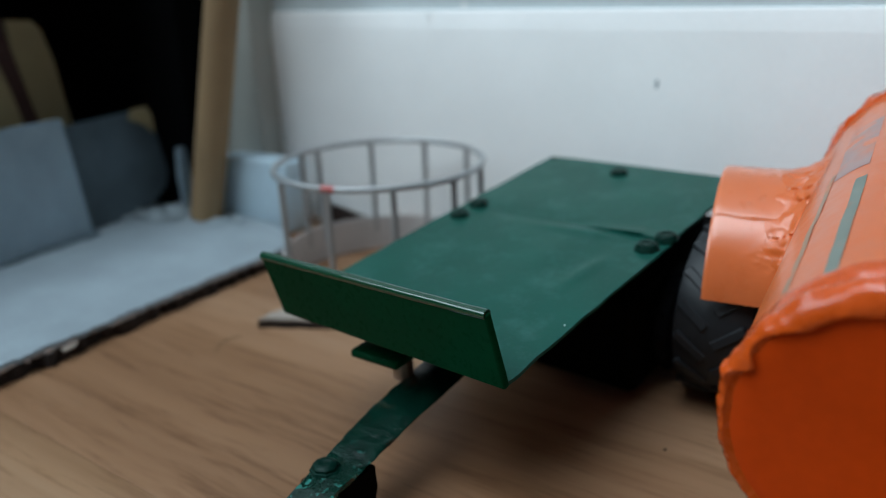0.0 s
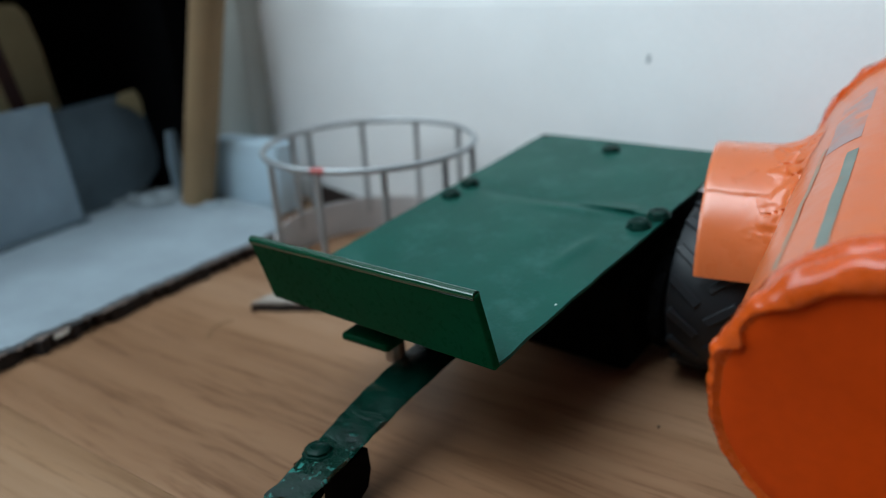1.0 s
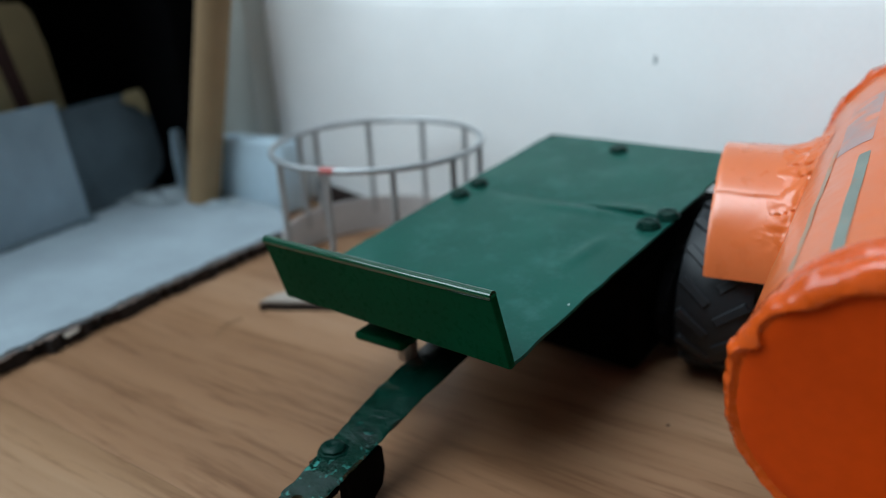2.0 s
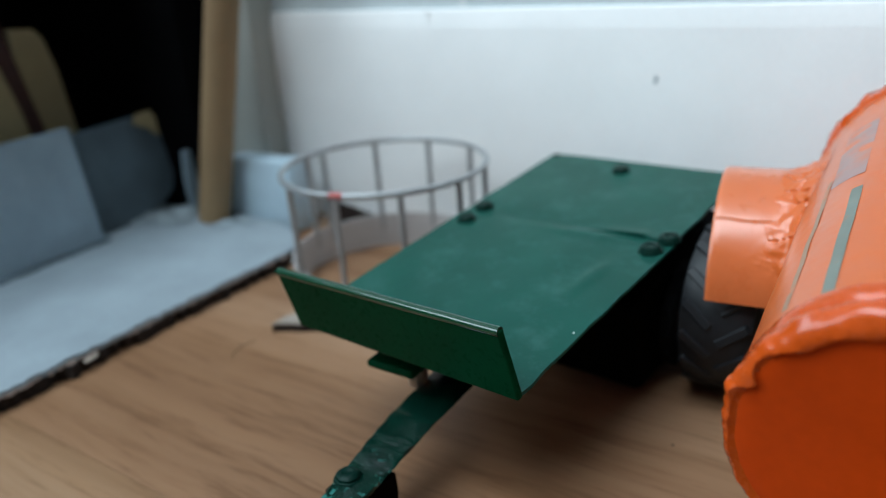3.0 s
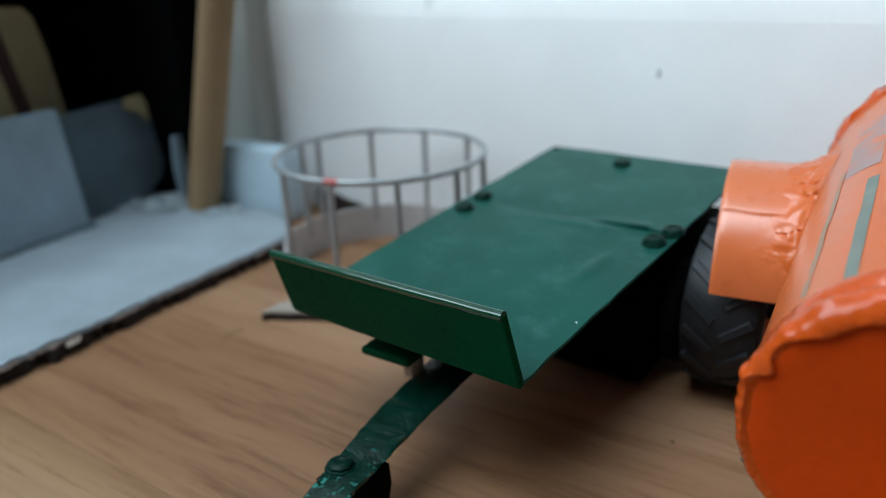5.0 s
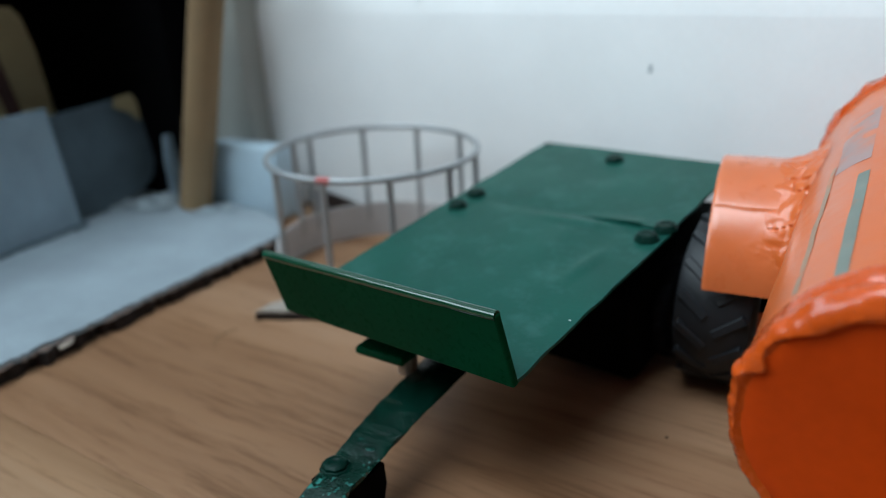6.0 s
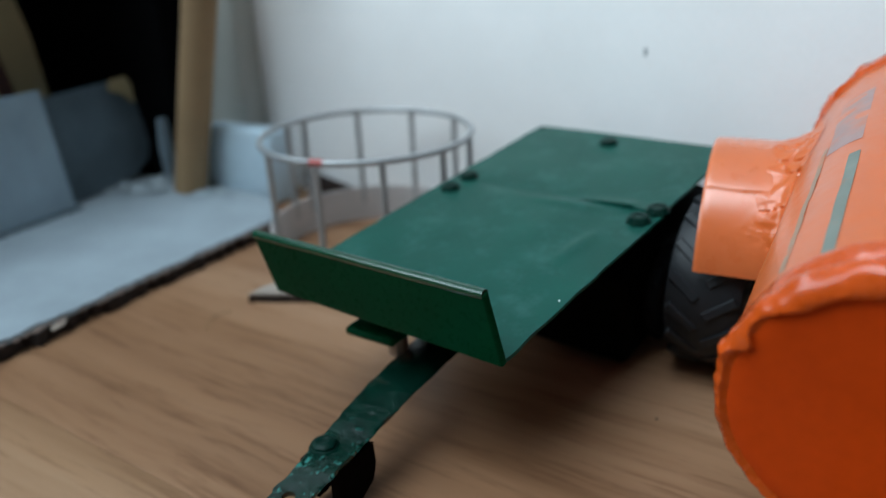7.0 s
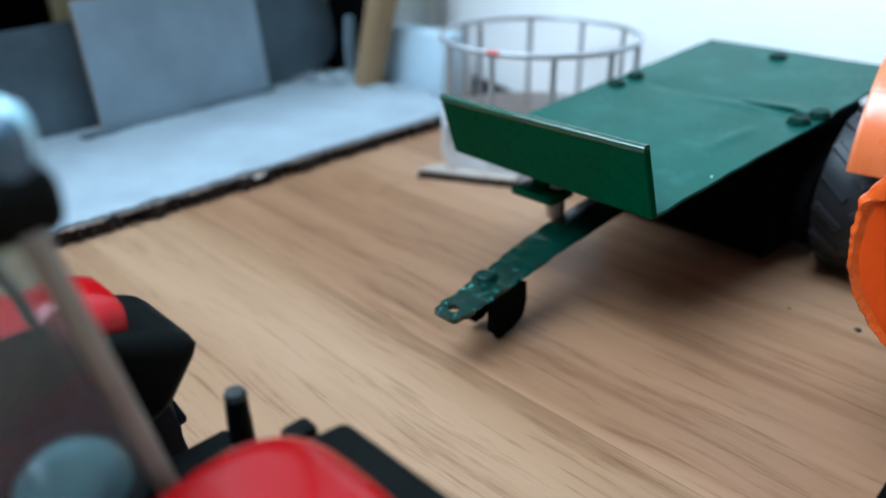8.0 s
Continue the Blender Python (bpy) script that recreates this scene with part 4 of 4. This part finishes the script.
def toy_tractor():
    base = cm(-8.0, 0.0, 0)
    t = thing("toy_tractor", base, "toy red tractor with black tyres and a glazed black cab", "toy tractor")
    for x in (-3.05, 3.05):
        wheel(t, x * 1.03, -1.3, 2.6, 2.6, 1.7, rim=M_RED, lugs=16)
    for x in (-2.7, 2.7):
        wheel(t, x, -7.4, 1.9, 1.9, 1.3, rim=M_RED, lugs=14)
    # fenders: arched shells over the front halves of the rear tyres
    lay = Matrix(((0, 0, 1, 0), (0, 1, 0, 0), (1, 0, 0, 0), (0, 0, 0, 1)))
    for s in (-1, 1):
        bm = bmesh.new()
        to = Matrix.Translation((2.0 if s > 0 else -4.08, -0.30, 2.68)) @ Matrix.Diagonal((1.15 if s > 0 else 1.0, 1, 1, 1))
        rows = []
        for deg in np.linspace(-70, 30 if s > 0 else 14, 44):
            nose = max(0.0, (deg - 2) / 28)
            reach, half = 3.32 - 0.42 * nose ** 2.4, 1.04 * (1 - 0.30 * nose ** 2)
            row = []
            for f in np.linspace(0, math.pi, 21):
                c, h = math.cos(f), math.sin(f)
                across = 1.04 - half * math.copysign(abs(c) ** 0.62, c)
                rad = 2.72 + (reach - 2.72) * h ** 0.62
                row.append(bm.verts.new(to @ Vector((across, rad * math.sin(radians(deg)), rad * math.cos(radians(deg))))))
            rows.append(row)
        for a, b in zip(rows, rows[1:]):
            for k in range(20):
                bm.faces.new((a[k], a[k + 1], b[k + 1], b[k]))
            bm.faces.new((a[20], a[0], b[0], b[20]))
        bm.faces.new(rows[0])
        bm.faces.new(rows[-1][::-1])
        part("fender", bm, M_RED, t, "glossy red fender")
        bm = bmesh.new()
        tall = 5.1 if s > 0 else 5.6
        add_box(bm, s * 2.85 - 1.2, -0.2, 4.05 if s > 0 else 3.6, s * 2.85 + (1.75 if s > 0 else 1.2), 2.0 if s > 0 else 1.5, tall, 0.20 if s > 0 else 0.40, 4)
        for v in bm.verts:
            if s > 0 and v.co.y > 0.8:
                v.co.z -= 0.25 * (v.co.y - 0.8) * (v.co.z > 4.6)
            if s < 0:
                v.co.z -= 0.42 * max(0.0, v.co.y) * (v.co.z > 4.7)
                v.co.y -= 0.75 * max(0.0, 4.75 - v.co.z) * (v.co.y > 0.5)
        part("fender_extension", bm, M_DKPLASTIC, t, "black plastic rear fender end", flat_sides=True)
    bm = bmesh.new()
    add_box(bm, -1.25, -9.6, 2.2, 1.25, -3.4, 5.2, 0.5, 4)
    part("bonnet", bm, M_RED, t, flat_sides=True)
    bm = bmesh.new()
    add_box(bm, -1.15, -9.0, 1.3, 1.15, 0.2, 3.4, 0.2)
    part("chassis", bm, M_DKPLASTIC, t)
    # cab
    bm = bmesh.new()
    add_box(bm, -1.7, -4.1, 3.2, 1.7, -0.7, 5.4, 0.15)
    part("cab_body", bm, M_DKPLASTIC, t, flat_sides=True)
    for x, y, xt, yt in ((1.68, -0.75, 1.70, -1.55), (-1.68, -0.75, -1.70, -1.55), (1.65, -4.0, 1.6, -3.7), (-1.65, -4.0, -1.6, -3.7)):
        bm = bmesh.new()
        add_sweep(bm, [(x, y, 5.0), ((x + xt) / 2, (y + yt) / 2, 7.1), (xt, yt, 9.15)], 0.14, 10)
        part("cab_pillar", bm, M_PILLAR, t, "grey brown plastic cab pillar")
    part("rear_window", slab_quad(((-1.62, -0.80, 5.3), (1.62, -0.80, 5.3), (1.64, -1.55, 9.1), (-1.64, -1.55, 9.1)), (0, -0.06, 0)), M_GLASS, t, "tinted glossy rear window", smooth=False)
    for s in (-1, 1):
        part("side_window", slab_quad(((s * 1.65, -3.9, 5.3), (s * 1.68, -0.85, 5.3), (s * 1.70, -1.6, 9.1), (s * 1.6, -3.7, 9.1)), (-s * 0.05, 0, 0)), M_GLASS, t, smooth=False)
    bm = bmesh.new()
    add_box(bm, -1.8, -4.2, 9.0, 1.78, -1.15, 9.75, 0.25, 4)
    part("roof", bm, M_DKPLASTIC, t, "black cab roof", flat_sides=True)
    for x in (-1.2, 1.2):
        bm = bmesh.new()
        add_box(bm, x - 0.75, -1.75, 9.45, x + 0.5, -1.3, 10.25, 0.2, 3)
        light = part("work_light", bm, M_HOUSING, t, "blue grey work light housing", flat_sides=True)
        bm = bmesh.new()
        add_lathe(bm, [(0.42, -0.10), (0.44, 0.0), (0.36, 0.14), (0.2, 0.20), (0.001, 0.22)], 28, m=Matrix.Translation((x - 0.22, -1.32, 9.86)) @ Matrix.Rotation(radians(-90), 4, "X"))
        part("lens", bm, M_LAMP, light, "glossy lens with a sky reflection in its colour")
    # sphere added and lightened to give the bright glint inside the cab
    bm = bmesh.new()
    bmesh.ops.create_uvsphere(bm, u_segments=32, v_segments=16, radius=1.0, matrix=Matrix.Translation((1.0, -1.70, 5.45)) @ Matrix.Diagonal((0.58, 0.70, 0.70, 1)))
    part("glint_dome", bm, M_GLINT_DOME, t, "glossy teal dome lightened for the cab's glint")
    bm = bmesh.new()
    add_cyl(bm, (0, -2.9, 6.6), (0, -2.7, 6.75), 0.5, seg=24, bevel=0.05)
    part("steering_wheel", bm, M_DKPLASTIC, t)
    # opaque dark boxes added to fill the cab in place of its shade
    bm = bmesh.new()
    add_box(bm, -1.60, -3.9, 5.3, -0.55, -0.95, 6.5, 0.3, 4)
    add_box(bm, -1.6, -3.95, 5.3, 1.6, -3.0, 6.9, 0.25, 4)
    part("cab_filler", bm, M_DKPLASTIC, t, "dark boxes standing in for the shaded cab interior", flat_sides=True)
    # rear linkage
    bm = bmesh.new()
    add_cyl(bm, (0.05, 1.05, 3.0), (0.05, 1.05, 4.83), 0.25, 0.18, seg=20)
    pin = part("hitch_pin", bm, M_DKPLASTIC, t)
    bm = bmesh.new()
    add_lathe(bm, [(0.18, 4.82), (0.185, 4.88), (0.155, 4.95), (0.09, 4.98), (0.001, 4.985)], 20, m=Matrix.Translation((0.05, 1.05, 0)))
    part("pin_cap", bm, M_PINCAP, pin, "lighter grey pin end")
    bm = bmesh.new()
    add_box(bm, -1.0, 0.1, 2.9, 1.0, 1.3, 3.5, 0.12)
    add_box(bm, 0.95, 1.2, 3.3, 1.35, 1.7, 4.65, 0.1)
    part("hitch_frame", bm, M_DKPLASTIC, t)


toy_tractor()

# ---- small marks ----
def crumb(x, y, size, material, label):
    bm = bmesh.new()
    bmesh.ops.create_icosphere(bm, subdivisions=2, radius=size)
    for v in bm.verts:
        v.co += size * 0.5 * noise.noise_vector(v.co * 9.0 + Vector((x, y, 0)))
        v.co.z *= 0.5
    tagged(part("crumb", bm, material, at=cm(x, y, size * 0.35)), label, "crumb", group="crumbs on the floor")


# the white one is a wheel hub's glint made as a solid dot
for spot in ((-3.43, 18.44, 0.10, M_DARKBROWN, "small dark crumb on the oak floor"), (-5.4, 18.29, 0.05, M_DARKBROWN, "small dark crumb on the oak floor"),
             (-22.02, 16.54, 0.05, M_DARKWOOD, "small brown crumb on the oak floor"), (-8.6, 23.9, 0.10, M_SKIRT, "small white dot standing in for a wheel hub's glint")):
    crumb(*spot)

for x, z, w, h in ((-21.45, 11.22, 0.06, 0.20), (-19.6, 11.62, 0.22, 0.12)):
    bm = bmesh.new()
    add_strip(bm, [(w * math.cos(a) * (1 + 0.3 * noise.noise((math.cos(a), math.sin(a), x))), h * math.sin(a)) for a in np.linspace(0, 2 * math.pi, 14, endpoint=False)], 0.02)
    y = WALL_Y + (0.02 if z < TOP else 0.37)
    tagged(part("wall_smudge", bm, M_SMUDGE, smooth=False, at=cm(x, y, z, 78 if z < TOP else 90, 0, 0)), "faint grey dirt smudge on the skirting top", "smudge", kind="structure")

bm = bmesh.new()
add_strip(bm, [(-0.07, -0.18), (0.05, -0.16), (0.09, 0.05), (0.04, 0.2), (-0.06, 0.12)], 0.02)
tagged(part("wall_scuff", bm, M_MARK, smooth=False, at=cm(-10.28, WALL_Y - 0.008, 8.5, 90, 0, 0)), "small dark scuff on the white skirting", "scuff", kind="structure")

bm = bmesh.new()
add_sweep(bm, [(-21.45, 15.55, 0.02), (-21.75, 15.85, 0.05), (-21.92, 16.25, 0.07), (-21.93, 16.7, 0.05), (-21.8, 17.1, 0.02)], 0.016, 6)
tagged(part("fibre", bm, M_TUBE), "thin curved brown fibre lying on the oak floor", "fibre")

# ---- floor boards, one by one ----
BOARD, BOARD_LONG = 19.2, 118.0
shared = {}
for j in range(-18, 2):
    for i in range(-2, 3):
        x0 = -75 + i * BOARD_LONG + (j % 3 - 1) * 8.0 * (j not in (-1, 0))
        y0 = 9.2 + j * BOARD
        a, b = max(x0, -180.0), min(x0 + BOARD_LONG, 165.0)
        c, d = max(y0, -330.0), min(y0 + BOARD, WALL_Y + 0.38)
        if b - a < 1.0 or d - c < 0.5:
            continue
        key = (round(b - a, 2), round(d - c, 2))
        if key not in shared:
            bm = bmesh.new()
            add_box(bm, 0.006, 0.006, -0.8, b - a - 0.006, d - c - 0.006, 0.0)
            shared[key] = part("floor_board", bm, M_FLOOR, FLOOR, smooth=False, at=cm(a, c, 0)).data
            continue
        ob = new("floor_board", shared[key])
        ob.parent = FLOOR
        ob.matrix_basis = cm(a, c, 0)
